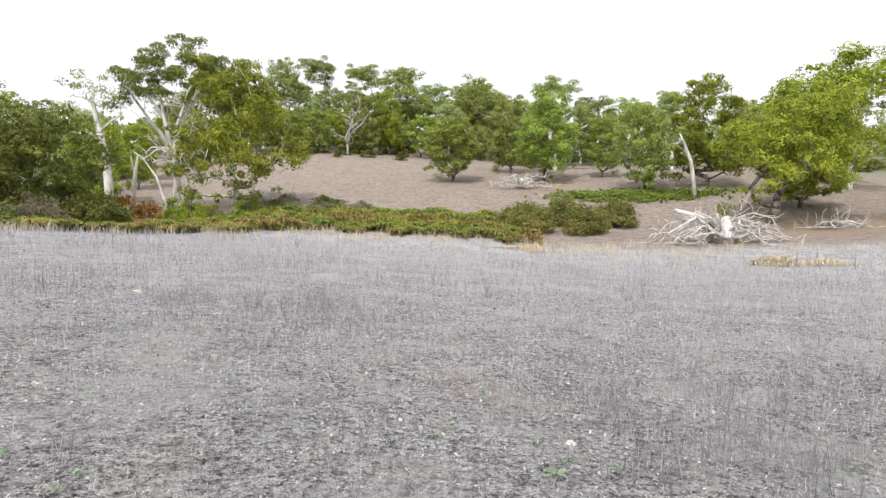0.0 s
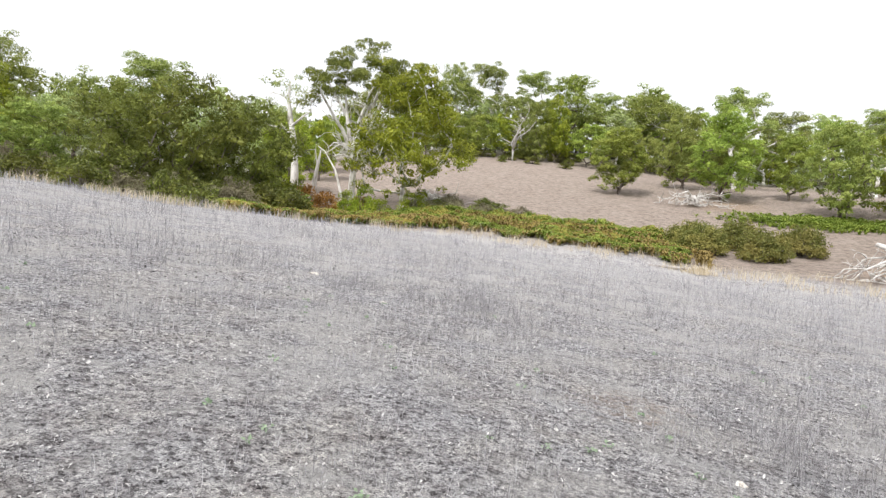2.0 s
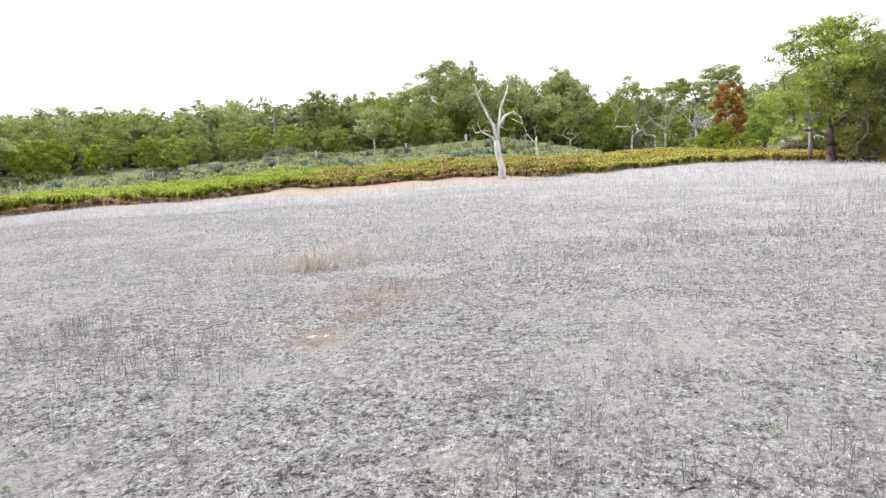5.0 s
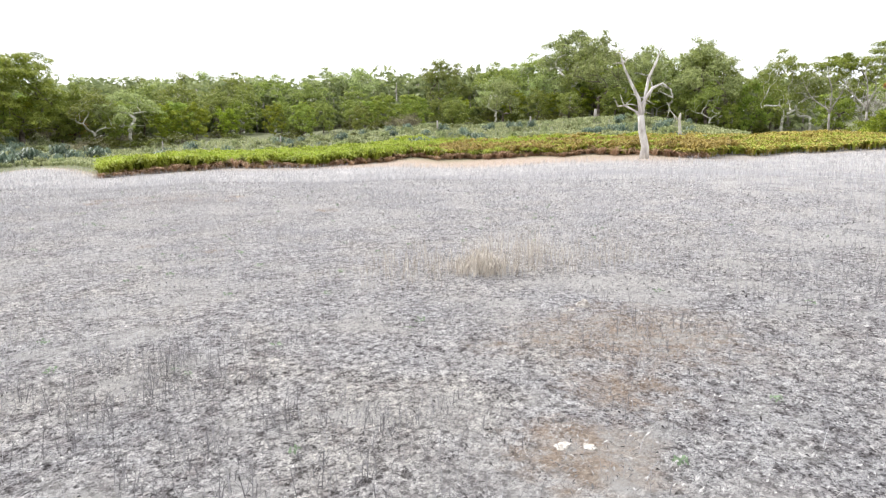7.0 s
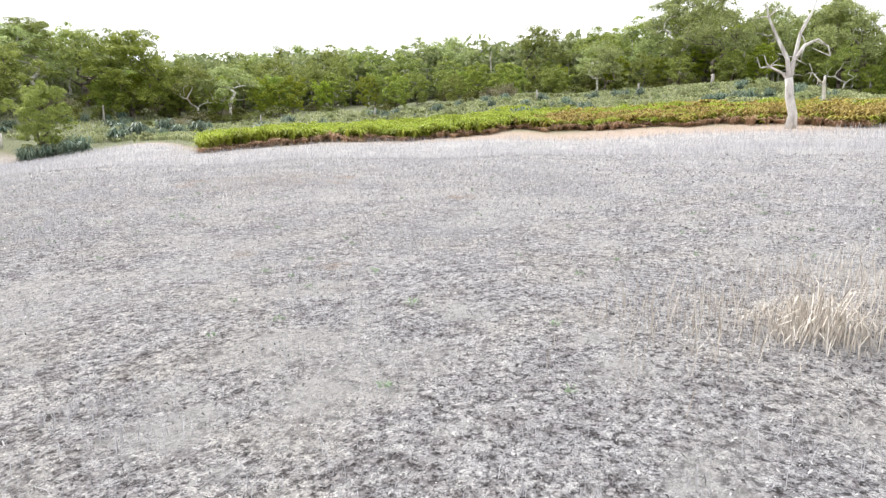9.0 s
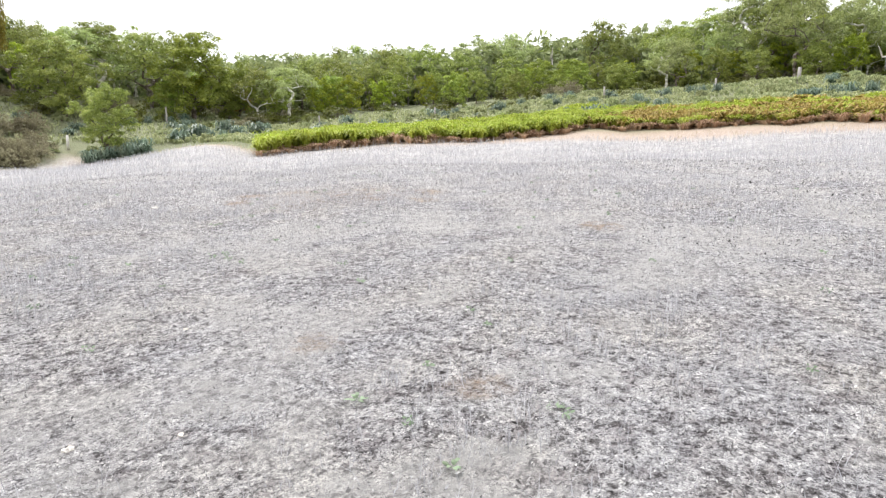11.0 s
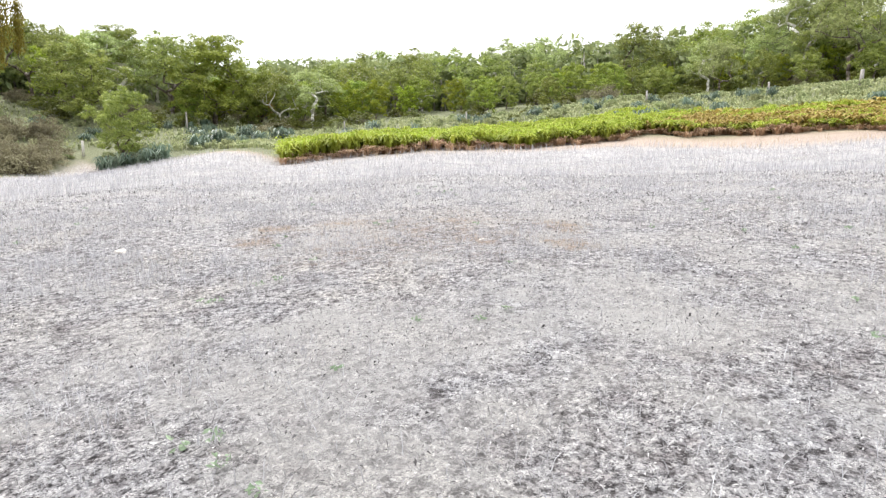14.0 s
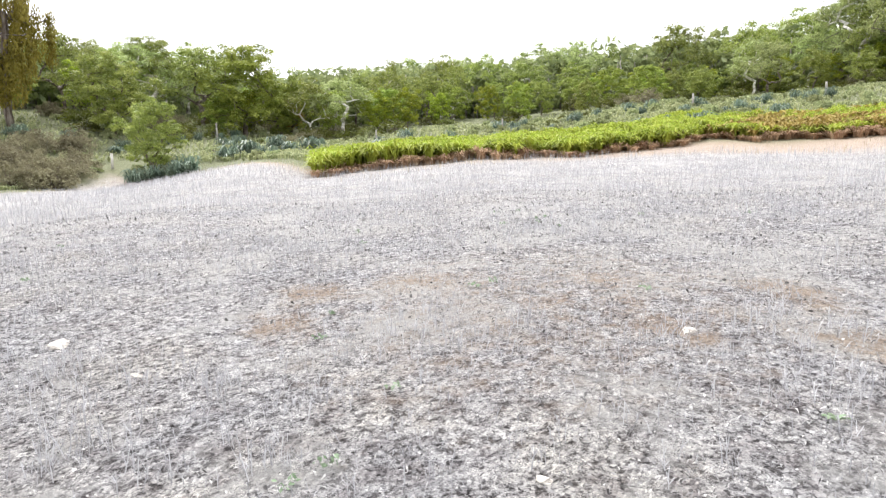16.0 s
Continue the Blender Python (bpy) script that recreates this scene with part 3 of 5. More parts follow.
KIND = {
    "tall": [make_tree("gum_tree", 11, "tall", 13, 10, LEAF_OLIVE, BARK_WHITE, "tall olive-green gum tree with pale forking trunk", "gums of the wooded slopes", 135, (0.27, 0.08)),
             make_tree("gum_tree", 12, "tall", 13, 9, LEAF_GREEN, BARK_BROWN, "tall green gum tree with grey-brown trunk", "gums of the wooded slopes", 135, (0.27, 0.08)),
             make_tree("gum_tree", 13, "open", 14, 10, LEAF_DARK, BARK_WHITE, "open dark-leaved gum tree with pale branches", "gums of the wooded slopes", 135, (0.27, 0.08))],
    "round": [make_tree("young_gum_tree", 21, "round", 8, 7, LEAF_GREEN, BARK_BROWN, "round bushy bright green young gum tree", "young gums", 145, (0.25, 0.072)),
              make_tree("young_gum_tree", 22, "round", 8, 7, LEAF_YELLOW, BARK_BROWN, "round bushy yellow-green young gum tree", "young gums", 145, (0.25, 0.072)),
              make_tree("young_gum_tree", 23, "round", 8, 7, LEAF_OLIVE, BARK_BROWN, "round bushy olive-green young gum tree", "young gums", 145, (0.25, 0.072))],
    "dense": [make_tree("spreading_gum_tree", 31, "dense", 8, 9, LEAF_DEEP, BARK_BROWN, "dense deep olive spreading gum reaching the grass", "dense trees at the paddock edge", 150, (0.24, 0.066)),
              make_tree("spreading_gum_tree", 32, "dense", 8, 9, LEAF_DEEP, BARK_BROWN, "dense olive-green spreading gum with low branches", "dense trees at the paddock edge", 150, (0.24, 0.066))],
    "dead": [make_dead_tree("dead_tree", 41, 10, 6, "bleached leafless dead gum tree", "dead gums"),
             make_dead_tree("dead_tree", 42, 10, 7, "bleached leafless dead gum with twisting limbs", "dead gums", stem_share=0.14, mains=5, lean=(1.5, 0)),
             make_dead_tree("dead_tree", 43, 10, 5, "tall thin dead gum with grey twigs", "dead gums", GREY_WOOD, 0.3, 3)],
    "red": [make_tree("dying_gum_tree", 51, "round", 9, 5, LEAF_RED, BARK_BROWN, "gum tree with rust-brown dying leaves", "gums of the wooded slopes", 40, (0.45, 0.2))],
    "yellow": [make_tree("gum_tree", 61, "umbrella", 12, 14, LEAF_YELLOW, BARK_WHITE, "wide yellow-green gum with layered crown", "gums on the far bank", 90, (0.36, 0.15))],
}
# The two grey-green crowns wear the leaf colour with haze mixed in.
for seed, style, leaf, bark, look_of in ((111, "tall", LEAF_OLIVE, BARK_WHITE, "olive-green"), (112, "tall", LEAF_HAZED, BARK_BROWN, "grey-green"), (113, "open", LEAF_HAZED, BARK_WHITE, "pale grey-green"), (114, "tall", LEAF_DARK, BARK_BROWN, "dark green")):
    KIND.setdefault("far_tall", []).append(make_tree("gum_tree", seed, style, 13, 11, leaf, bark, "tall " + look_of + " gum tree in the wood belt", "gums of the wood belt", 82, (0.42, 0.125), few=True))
for seed, leaf, look_of in ((121, LEAF_GREEN, "bright green"), (122, LEAF_OLIVE, "olive-green"), (123, LEAF_YELLOW, "yellow-green")):
    KIND.setdefault("far_round", []).append(make_tree("young_gum_tree", seed, "round", 8, 8, leaf, BARK_BROWN, "bushy " + look_of + " gum at the wood's edge", "bushy gums of the wood belt", 82, (0.42, 0.125), few=True, skirt=0.16))
STOCK = [ob for kind in KIND.values() for ob in kind]
KIND["olive"] = [KIND["round"][2]]

# Trees on the bank and the bare hill, ahead of the start: kind, place, height, width.
BANK = [("tall", -27.8, 108.5, 14.9, 10), ("tall", -22.8, 112.7, 15.6, 11), ("tall", -15.3, 117, 14.6, 11.7), ("tall", -7.2, 111.8, 14.5, 12),
        ("tall", -1.8, 120, 11.3, 9.7), ("round", -8.6, 99.6, 10.6, 5.6), ("round", -11.7, 99.3, 9.6, 6.3), ("dead", -14.9, 96.9, 9.5, 6),
        ("round", 1.1, 70, 7.4, 7.8), ("round", 8.5, 79.6, 10, 7.9), ("round", 11.4, 71.1, 9.9, 9.1), ("tall", 15.4, 86.7, 12.5, 10.3)]
BANK_EAST = [("round", 18.6, 73.7, 7.3, 5.8), ("tall", 5.8, 109.9, 11.9, 12), ("tall", 32.5, 107.2, 10.5, 11), ("tall", 32.3, 89.4, 11.2, 9.4),
             ("round", 27.1, 64.6, 11.5, 9.5), ("yellow", 42.3, 65.6, 12.6, 17), ("round", 34.2, 43.2, 8.5, 6.5), ("round", 39.1, 45.7, 9, 8),
             ("round", 29.5, 52, 8, 8.5), ("round", 20.5, 64, 9, 8), ("round", 13.6, 94, 9, 8), ("tall", 24, 100, 11, 10), ("round", 33, 60, 8, 7), ("tall", 50, 80, 12, 10)]
# Trees along the west side of the paddock.
WEST = [("dense", -30.6, 33.5, 6.6, 7.5), ("dense", -27.9, 36.9, 8.0, 9.8), ("dense", -24.9, 40, 7.3, 8.3), ("tall", -38.7, 46.3, 11.3, 11),
        ("dead", -63.1, 22.5, 10.6, 7), ("dead", -64.4, 29.7, 9.3, 7), ("dead", -65.8, 35.5, 11.1, 8), ("dead", -71.2, 29.3, 10.7, 7),
        ("dead", -54.9, 37.8, 9.9, 6.5), ("round", -51.5, 28.4, 6.0, 8), ("round", -45.4, 33.9, 8.3, 9.6), ("tall", -58.5, 47.8, 12.3, 11.5),
        ("round", -57.5, 25.6, 4.2, 6.2), ("round", -37.5, 33.8, 5.2, 6), ("red", -95.8, 9, 9.5, 5.1), ("tall", -121.2, 3.5, 12.6, 13)]
WEST_FAR = [("tall", -125.8, 11, 14.3, 13.5), ("dead", -91.2, 4.4, 9, 4.5), ("round", -83, 6.4, 3.7, 4.6), ("tall", -61.9, 12.6, 12, 10.6),
            ("dense", -59.5, 15.2, 9, 9), ("dense", -66, 17, 8, 8), ("round", -70, 22, 6, 7), ("dead", -60, 33, 9, 6), ("round", -63, 38, 7, 8),
            ("tall", -70, 42, 12, 10), ("round", -49, 41, 7, 8), ("tall", -80, 24, 13, 11), ("dead", -86, 0.5, 8, 4), ("round", -89, 12, 6, 6)]
# Trees of the grassy slope ahead at the end.
SLOPE_TREES = [("round", -57.1, -101.1, 13, 15), ("olive", -35, -77, 7.2, 6.6), ("round", -39.2, -100.9, 10, 12), ("round", -107.9, -56.1, 4.5, 5.8),
               ("round", -75.2, -92.8, 6.5, 6.3), ("tall", -48, -112, 12, 11), ("round", -66, -104, 8.5, 9), ("red", -69, -108, 6, 5)]

rng = np.random.default_rng(5)
# Dead gums standing along the western wood's edge.
DEAD_ROW = [("dead", -59, 17.5, 8.5, 5), ("dead", -57.5, 20.6, 10.5, 6.5), ("dead", -55.6, 22.0, 9.8, 6), ("dead", -56.5, 24.0, 10.8, 5.5), ("dead", -53.8, 26.4, 10.2, 6), ("dead", -52.0, 27.6, 9.6, 5.5),
            ("dead", -51.8, 30.4, 10.6, 6), ("dead", -49.0, 31.8, 9.2, 6.5), ("dead", -46.8, 30.0, 7.0, 5), ("dead", -62, 14.6, 7.5, 5), ("dead", -41.5, 33.0, 6.5, 4), ("dead", -66, 12, 10, 6)]
for row in (BANK, BANK_EAST, WEST, WEST_FAR, SLOPE_TREES, DEAD_ROW):
    for i, (kind, x, y, h, w) in enumerate(row):
        pick = KIND[kind][(i * 7 + int(abs(x))) % len(KIND[kind])]
        stand(pick, x, y, h, w, rng.uniform(0, 360))


def belt(count, az, near, far, kinds, tall, seed, gap=4.5, spread=1.0):
    """A belt of wood between two bearings and distances, thinned so that trunks keep apart."""
    rng = np.random.default_rng(seed)
    had = []
    for _ in range(count * 12):
        a = math.radians(rng.uniform(*az))
        r = rng.uniform(near, far)
        x, y = -r * math.sin(a), r * math.cos(a)
        if any((x - p) ** 2 + (y - q) ** 2 < gap * gap for p, q in had):
            continue
        had.append((x, y))
        kind = kinds[int(rng.integers(len(kinds)))]
        h = rng.uniform(*tall) * (0.68 if "round" in kind else 1.0)
        stand(KIND[kind][int(rng.integers(len(KIND[kind])))], x, y, h, h * rng.uniform(0.75, 1.05) * spread, rng.uniform(0, 360))
        if len(had) >= count:
            break


belt(44, (97, 137), 112, 134, ("far_round", "far_round", "far_tall"), (7, 9.2), 71, 4.5, 1.15)
belt(20, (96, 118), 130, 175, ("far_tall", "far_tall", "far_round"), (10.5, 13.5), 72, 5)
belt(46, (-14, 21), 98, 120, ("far_round", "far_round", "far_tall"), (8, 11), 83, 3.8)
belt(24, (112, 140), 134, 180, ("far_tall", "far_tall", "far_round"), (9.5, 13), 82, 5, 1.1)
belt(22, (136, 153), 116, 140, ("far_round", "far_tall", "far_round"), (8, 10.5), 73, 4.5, 1.15)
belt(20, (138, 174), 140, 180, ("far_tall", "far_tall", "far_round"), (10.5, 13.5), 74, 5, 1.1)
belt(18, (153, 174), 118, 140, ("far_round", "far_tall"), (9, 12), 75, 5, 1.15)
belt(26, (80, 99), 108, 165, ("far_tall", "far_round", "far_tall", "dead"), (7, 10.5), 76, 5)
belt(22, (92, 108), 114, 140, ("far_tall", "far_round"), (11, 14.5), 85, 4.5, 0.9)
belt(34, (40, 80), 74, 130, ("far_tall", "far_round", "far_tall", "dead"), (8, 12), 77, 5)
belt(5, (54, 73), 66, 82, ("dead",), (9, 12), 84, 4)
belt(22, (24, 42), 58, 110, ("far_tall", "far_round"), (9, 12), 78, 5)
belt(32, (-40, 24), 116, 165, ("far_tall", "far_tall", "far_round"), (10, 14), 79, 5, 1.1)
belt(18, (-52, -36), 60, 115, ("far_tall", "far_round"), (9, 12), 80, 5)
for ob in STOCK:
    for o in (*ob.children_recursive, ob):
        bpy.data.objects.remove(o)


# ---- single trees that stand out ----
def white_gum():
    """The large white-limbed gum on the creek bank."""
    rng = np.random.default_rng(91)
    root = thing("white_gum_tree", "large gum with bright white forking limbs and sparse crown", "tree")
    sh = Shape()
    sh.tube(((0, 0, -0.3), (0.05, 0, 0.8), (-0.05, 0.05, 2.2), (0.05, 0, 3.4)), (0.38, 0.29, 0.26, 0.25), 9, rng)
    sh.tube(((-0.9, 0.1, -0.2), (-0.95, 0.1, 1.2), (-1.7, 0.2, 3.2), (-2.9, 0.3, 4.8), (-3.6, 0.3, 5.2)), (0.15, 0.12, 0.09, 0.05, 0.02), 7, rng)
    lines = bare_limbs(rng, np.array((0.05, 0, 3.2)), 9, 0.45, 9.2, 0.32, 7, 0.15)
    tips = []
    for pts, radii, n in lines:
        pts = [np.array((p[0], p[1], min(p[2], 12.5))) for p in pts]
        sh.tube(pts, np.maximum(radii, 0.012), n + 1, rng if n > 4 else None)
        if n >= 4 and pts[-1][2] > 9.6:
            tips.append(pts[-1])
    for _ in range(46):
        w = rng.uniform(0, 6.28)
        twig = crooked(rng, (0.05 + rng.normal(0, 0.35), rng.normal(0, 0.3), rng.uniform(3.2, 6.2)), (math.cos(w), math.sin(w), 0.35), rng.uniform(1.6, 3.8), 5, 0.3, 0.02)
        sh.tube(twig, np.linspace(0.04, 0.01, 6), 3)
    for k in range(62):
        w, q = k * 2.4, math.sqrt((k + 0.3) / 62)
        tips.append(np.array((math.cos(w) * 5.0 * q, math.sin(w) * 4.2 * q, 12.9 - 3.8 * q * q + rng.normal(0, 0.8))))
    part("trunk", sh.mesh("trunk", BARK_WHITE), root)
    tips = np.array(tips)
    part("crown", quad_mesh("crown", pad_leaves(rng, tips, rng.uniform(0.4, 0.85, len(tips)), 26000, 0.2, 0.075, 0.7, False), LEAF_DEEP), root)
    settle(root, -21.1, 49.7)


white_gum()
settle(make_tree("olive_gum_tree", 92, "tall", 11.6, 10.5, LEAF_YELLOW, BARK_WHITE, "leafy yellow-green gum with pale branches beside the creek", "", 185, (0.27, 0.1), 0.2, low_pads=18), -16.2, 48.6, 40)
settle(make_tree("leaning_gum_tree", 93, "tall", 9.6, 11.5, LEAF_YELLOW, BARK_BROWN, "wide yellow-green gum leaning over bare earth", "", 210, (0.25, 0.09), 0.34, (2.4, -1.0), low_pads=6), 24.3, 46.6, 0)

settle(make_tree("forked_gum_tree", 95, "open", 16.5, 12, LEAF_HAZED, BARK_WHITE, "tall pale forked gum rising over the wooded slope", "", 90, (0.4, 0.14), 0.42), -121, -39, 60)


def snag(name, points, radii, branches, label, x, y, turn=0, wood=None, seed=3):
    """A dead standing trunk with a few broken limbs."""
    rng = np.random.default_rng(seed)
    root = thing(name, label, "dead tree")
    sh = Shape()
    sh.tube(points, radii, 9, rng)
    part("trunk", sh.mesh("trunk", wood or DEAD_WOOD), root)
    for pts, rr in branches:
        b, twigs = Shape(), []
        b.tube(pts, np.linspace(rr, 0.03, len(pts)), 6, rng)
        for _ in range(5):
            k = int(rng.integers(1, len(pts)))
            p = np.array(pts[k], float)
            d = unit(rng.standard_normal(3) + np.array((0, 0, 0.6)))
            t = Shape()
            t.tube((p, p + d * 0.35, p + d * rng.uniform(0.5, 1.0) + rng.standard_normal(3) * 0.1), (0.04, 0.025, 0.01), 4)
            twigs.append(t)
        branch = part("branch", b.mesh("branch", wood or DEAD_WOOD), root)
        for t in twigs:
            part("twig", t.mesh("twig", wood or DEAD_WOOD), branch)
    settle(root, x, y, turn, 0.15)
    return root


# Lone dead tree on the far rim: its local y runs across the view from the walk.
snag("lone_dead_tree", ((0, 0, -0.1), (0, 0.06, 0.9), (0, -0.16, 1.9), (0, -0.28, 2.9)), (0.36, 0.24, 0.21, 0.2),
     [(((0, -0.28, 2.85), (0.2, -0.45, 3.9), (0.1, -1.1, 5.2), (0.1, -1.55, 6.2), (0.1, -1.7, 6.9)), 0.14),
      (((0, -0.28, 2.85), (0, -0.1, 4.0), (-0.2, 0.1, 5.3), (0, 0.5, 6.2), (0.1, 0.7, 6.9)), 0.14),
      (((0, -0.25, 3.6), (0.1, 0.35, 4.6), (0, 0.95, 4.9), (0, 1.45, 4.5), (0, 1.6, 4.0)), 0.10),
      (((0, -0.28, 2.75), (0, -0.65, 3.2), (0.1, -1.3, 3.55), (0.1, -1.75, 3.5)), 0.09)],
     "lone bleached dead tree with crooked limbs at the paddock rim", -46.9, -11.6, 12)
snag("dead_sapling", ((0, 0, -0.1), (0, 0.02, 1.0), (0, -0.05, 2.0), (0, 0, 2.6)), (0.16, 0.13, 0.11, 0.07), [(((0, 0, 1.9), (0, -0.5, 2.4), (0, -0.9, 2.9)), 0.05)], "small white dead trunk among bracken", -63, -11.7, 0)
snag("white_snag", ((0, 0, -0.1), (-0.05, 0, 1.6), (-0.4, 0, 3.5), (-1.15, 0, 5.4), (-1.5, 0, 6.1)), (0.26, 0.17, 0.15, 0.12, 0.05), [(((-0.3, 0, 3.2), (-0.75, 0, 4.0), (-0.95, 0.1, 4.5)), 0.07)], "bare broken white trunk on the hillside", 23.6, 59.0, 0)
snag("pale_stump", ((0, 0, -0.1), (0.05, 0, 1.6), (0.25, 0, 3.2), (0.45, 0, 4.6)), (0.3, 0.22, 0.16, 0.06), [(((0.2, 0, 3.0), (0.0, 0, 3.9), (-0.1, 0, 4.6)), 0.08)], "pale leaning dead trunk beside the white gum", -26.6, 53.7, 0)


def half_dead_gum():
    rng = np.random.default_rng(17)
    root = snag("half_dead_gum", ((0, 0, -0.1), (-0.1, 0, 2.5), (-0.35, 0, 5.0), (-0.9, 0, 7.0), (-1.3, 0, 9.2), (-1.2, 0, 10.6)), (0.42, 0.33, 0.28, 0.24, 0.16, 0.06),
                [(((-0.5, 0, 5.6), (-1.6, 0.2, 6.5), (-2.9, 0.1, 6.6), (-3.7, 0, 7.0)), 0.16), (((-0.8, 0, 6.6), (0.3, 0, 7.6), (1.0, 0, 8.0), (0.9, 0, 8.9)), 0.12),
                 (((-1.2, 0, 8.8), (-2.0, 0.3, 9.4), (-3.0, 0.2, 9.6)), 0.08)], "half-dead white gum with leaf tufts at its top", -26.9, 50.6, 0, BARK_WHITE, 8)
    ends = [np.array((-1.3 + rng.normal(0, 1.1), rng.normal(0, 0.9), 10.3 + rng.normal(0, 0.6))) for _ in range(13)]
    part("crown", quad_mesh("crown", leaf_quads(rng, np.array(ends), 60, 0.6, 0.24, 0.09), LEAF_DARK), root)


half_dead_gum()


def hanging_gum():
    """The tree with hanging ochre foliage."""
    rng = np.random.default_rng(19)
    root = thing("hanging_gum_tree", "tall gum with hanging ochre-green foliage", "tree")
    ends = [np.array((rng.normal(0, 2.0), rng.normal(0, 2.0), rng.uniform(6, 16))) for _ in range(46)]
    stem = [np.array((0, 0, -0.2)), np.array((0.1, 0, 3)), np.array((0.1, 0.1, 6)), np.array((-0.1, 0, 9)), np.array((0, 0, 11))]
    pos, par, rad = skeleton(rng, np.array(ends), stem, 0.45)
    part("trunk", limbs(rng, pos, par, rad).mesh("trunk", BARK_BROWN), root)
    hung = [e + np.array((0, 0, -k * 0.7)) for e in ends for k in range(7) if e[2] - k * 0.7 > 2.2]
    part("crown", quad_mesh("crown", leaf_quads(rng, np.array(hung), 60, 0.6, 0.5, 0.13, 2.0, 1.2), LEAF_OCHRE), root)
    root.matrix_basis = pose(*spot(-29.2, -105.6)) @ Matrix.Diagonal((1.0, 1.0, 1.2, 1))


hanging_gum()


def brush_pile(name, x, y, width, height, count, label, seed, log=True):
    """A fallen tree: bleached limbs arching out of a broken butt."""
    rng = np.random.default_rng(seed)
    root = thing(name, label, "fallen tree")
    for k in range(count):
        w = rng.uniform(0, 6.28)
        d = np.array((math.cos(w), math.sin(w) * 0.6, 0))
        reach, lift = width / 2 * rng.uniform(0.45, 1.0), height * rng.uniform(0.2, 0.75)
        side = np.array((-d[1], d[0], 0)) * rng.normal(0, 0.5)
        b, twigs = Shape(), []
        p0 = np.array((rng.normal(0, 0.3), rng.normal(0, 0.3), 0.4))
        pts = [p0, d * reach * 0.2 + side * 0.6 + (0, 0, lift * 0.8), d * reach * 0.42 + side + (0, 0, lift), d * reach * 0.65 + side * 1.5 + (0, 0, lift * 0.8), d * reach * 0.85 + side * 1.2 + (0, 0, lift * 0.4), d * reach + side + (0, 0, 0.06)]
        pts = [pts[0]] + [p + rng.standard_normal(3) * (0.22, 0.22, 0.12) for p in pts[1:-1]] + [pts[-1]]
        b.tube(pts, np.array((0.14, 0.1, 0.075, 0.055, 0.04, 0.02)) * rng.uniform(0.6, 1.15), 6, rng)
        for _ in range(9):
            q = pts[int(rng.integers(1, 6))]
            e = unit(rng.standard_normal(3) + d + (0, 0, 0.1))
            line = crooked(rng, q, e, rng.uniform(0.6, 1.7), 4, 0.4, -0.05)
            line = [np.array((v[0], v[1], max(v[2], 0.05))) for v in line]
            t = Shape()
            t.tube(line, np.linspace(0.034, 0.01, 5), 4)
            twigs.append(t)
        limb = part("limb", b.mesh("limb", DEAD_WOOD), root)
        for t in twigs:
            part("twig", t.mesh("twig", DEAD_WOOD), limb)
    if log:
        b = Shape()
        b.tube(((0.2, 0, -0.1), (0.1, 0, 0.6), (0.3, 0, 1.3), (0.2, 0.1, 1.7)), (0.55, 0.5, 0.35, 0.2), 9, rng)
        part("butt", b.mesh("butt", DEAD_WOOD), root)
        b = Shape()
        b.tube(((0.6, 0.6, 0.2), (1.2, 0.8, 1.4), (1.9, 1.0, 2.8), (2.5, 1.1, 3.6)), (0.26, 0.23, 0.19, 0.12), 8, rng)
        part("leaning_log", b.mesh("leaning_log", BARK_BROWN), root)
        b = Shape()
        b.tube(((0, 0.4, 1.2), (-1.2, 0.7, 1.7), (-2.6, 0.9, 2.1)), (0.2, 0.16, 0.12), 8, rng)
        part("log", b.mesh("log", DEAD_WOOD), root)
    settle(root, x, y, 0, 0.05)


brush_pile("fallen_tree", 17.2, 38.6, 10.5, 2.7, 30, "bleached fallen gum, a tangle of white limbs", 23)
brush_pile("fallen_branches", 8.4, 66.6, 8.0, 1.9, 15, "bleached fallen branches under young gums", 24, False)
brush_pile("fallen_branches", 27.0, 43.0, 6.0, 0.9, 9, "grey fallen branches on bare earth", 25, False)
brush_pile("fallen_branches", -53.4, 21.6, 6.0, 2.4, 14, "white fallen branches among dead gums", 26, False)
brush_pile("fallen_branches", -14.0, 51.0, 5.0, 1.5, 8, "pale fallen branches below the leafy gum", 27, False)


# ---- shrubs ----
def make_shrub(name, seed, width, height, leaf, label, group, clumps=30, leaves=20, spray=(0.3, 0.15)):
    rng = np.random.default_rng(seed)
    root = thing(name, label, "shrub", group)
    ends = []
    for _ in range(clumps):
        d = unit(rng.standard_normal(3))
        d[2] = abs(d[2])
        ends.append(d * rng.uniform(0.6, 0.95) * (width / 2, width / 2, height * 0.85) + (0, 0, 0.12))
    sh = Shape()
    for e in ends[::2]:
        sh.tube((np.array((0, 0, -0.1)), e * 0.5 + rng.standard_normal(3) * 0.06, e), (0.03, 0.02, 0.008), 3)
    part("stem", sh.mesh("stem", BARK_BROWN), root)
    part("foliage", quad_mesh("foliage", leaf_quads(rng, np.array(ends), leaves, width * 0.13, *spray), leaf), root)
    root["nominal"] = (height, width)
    return root


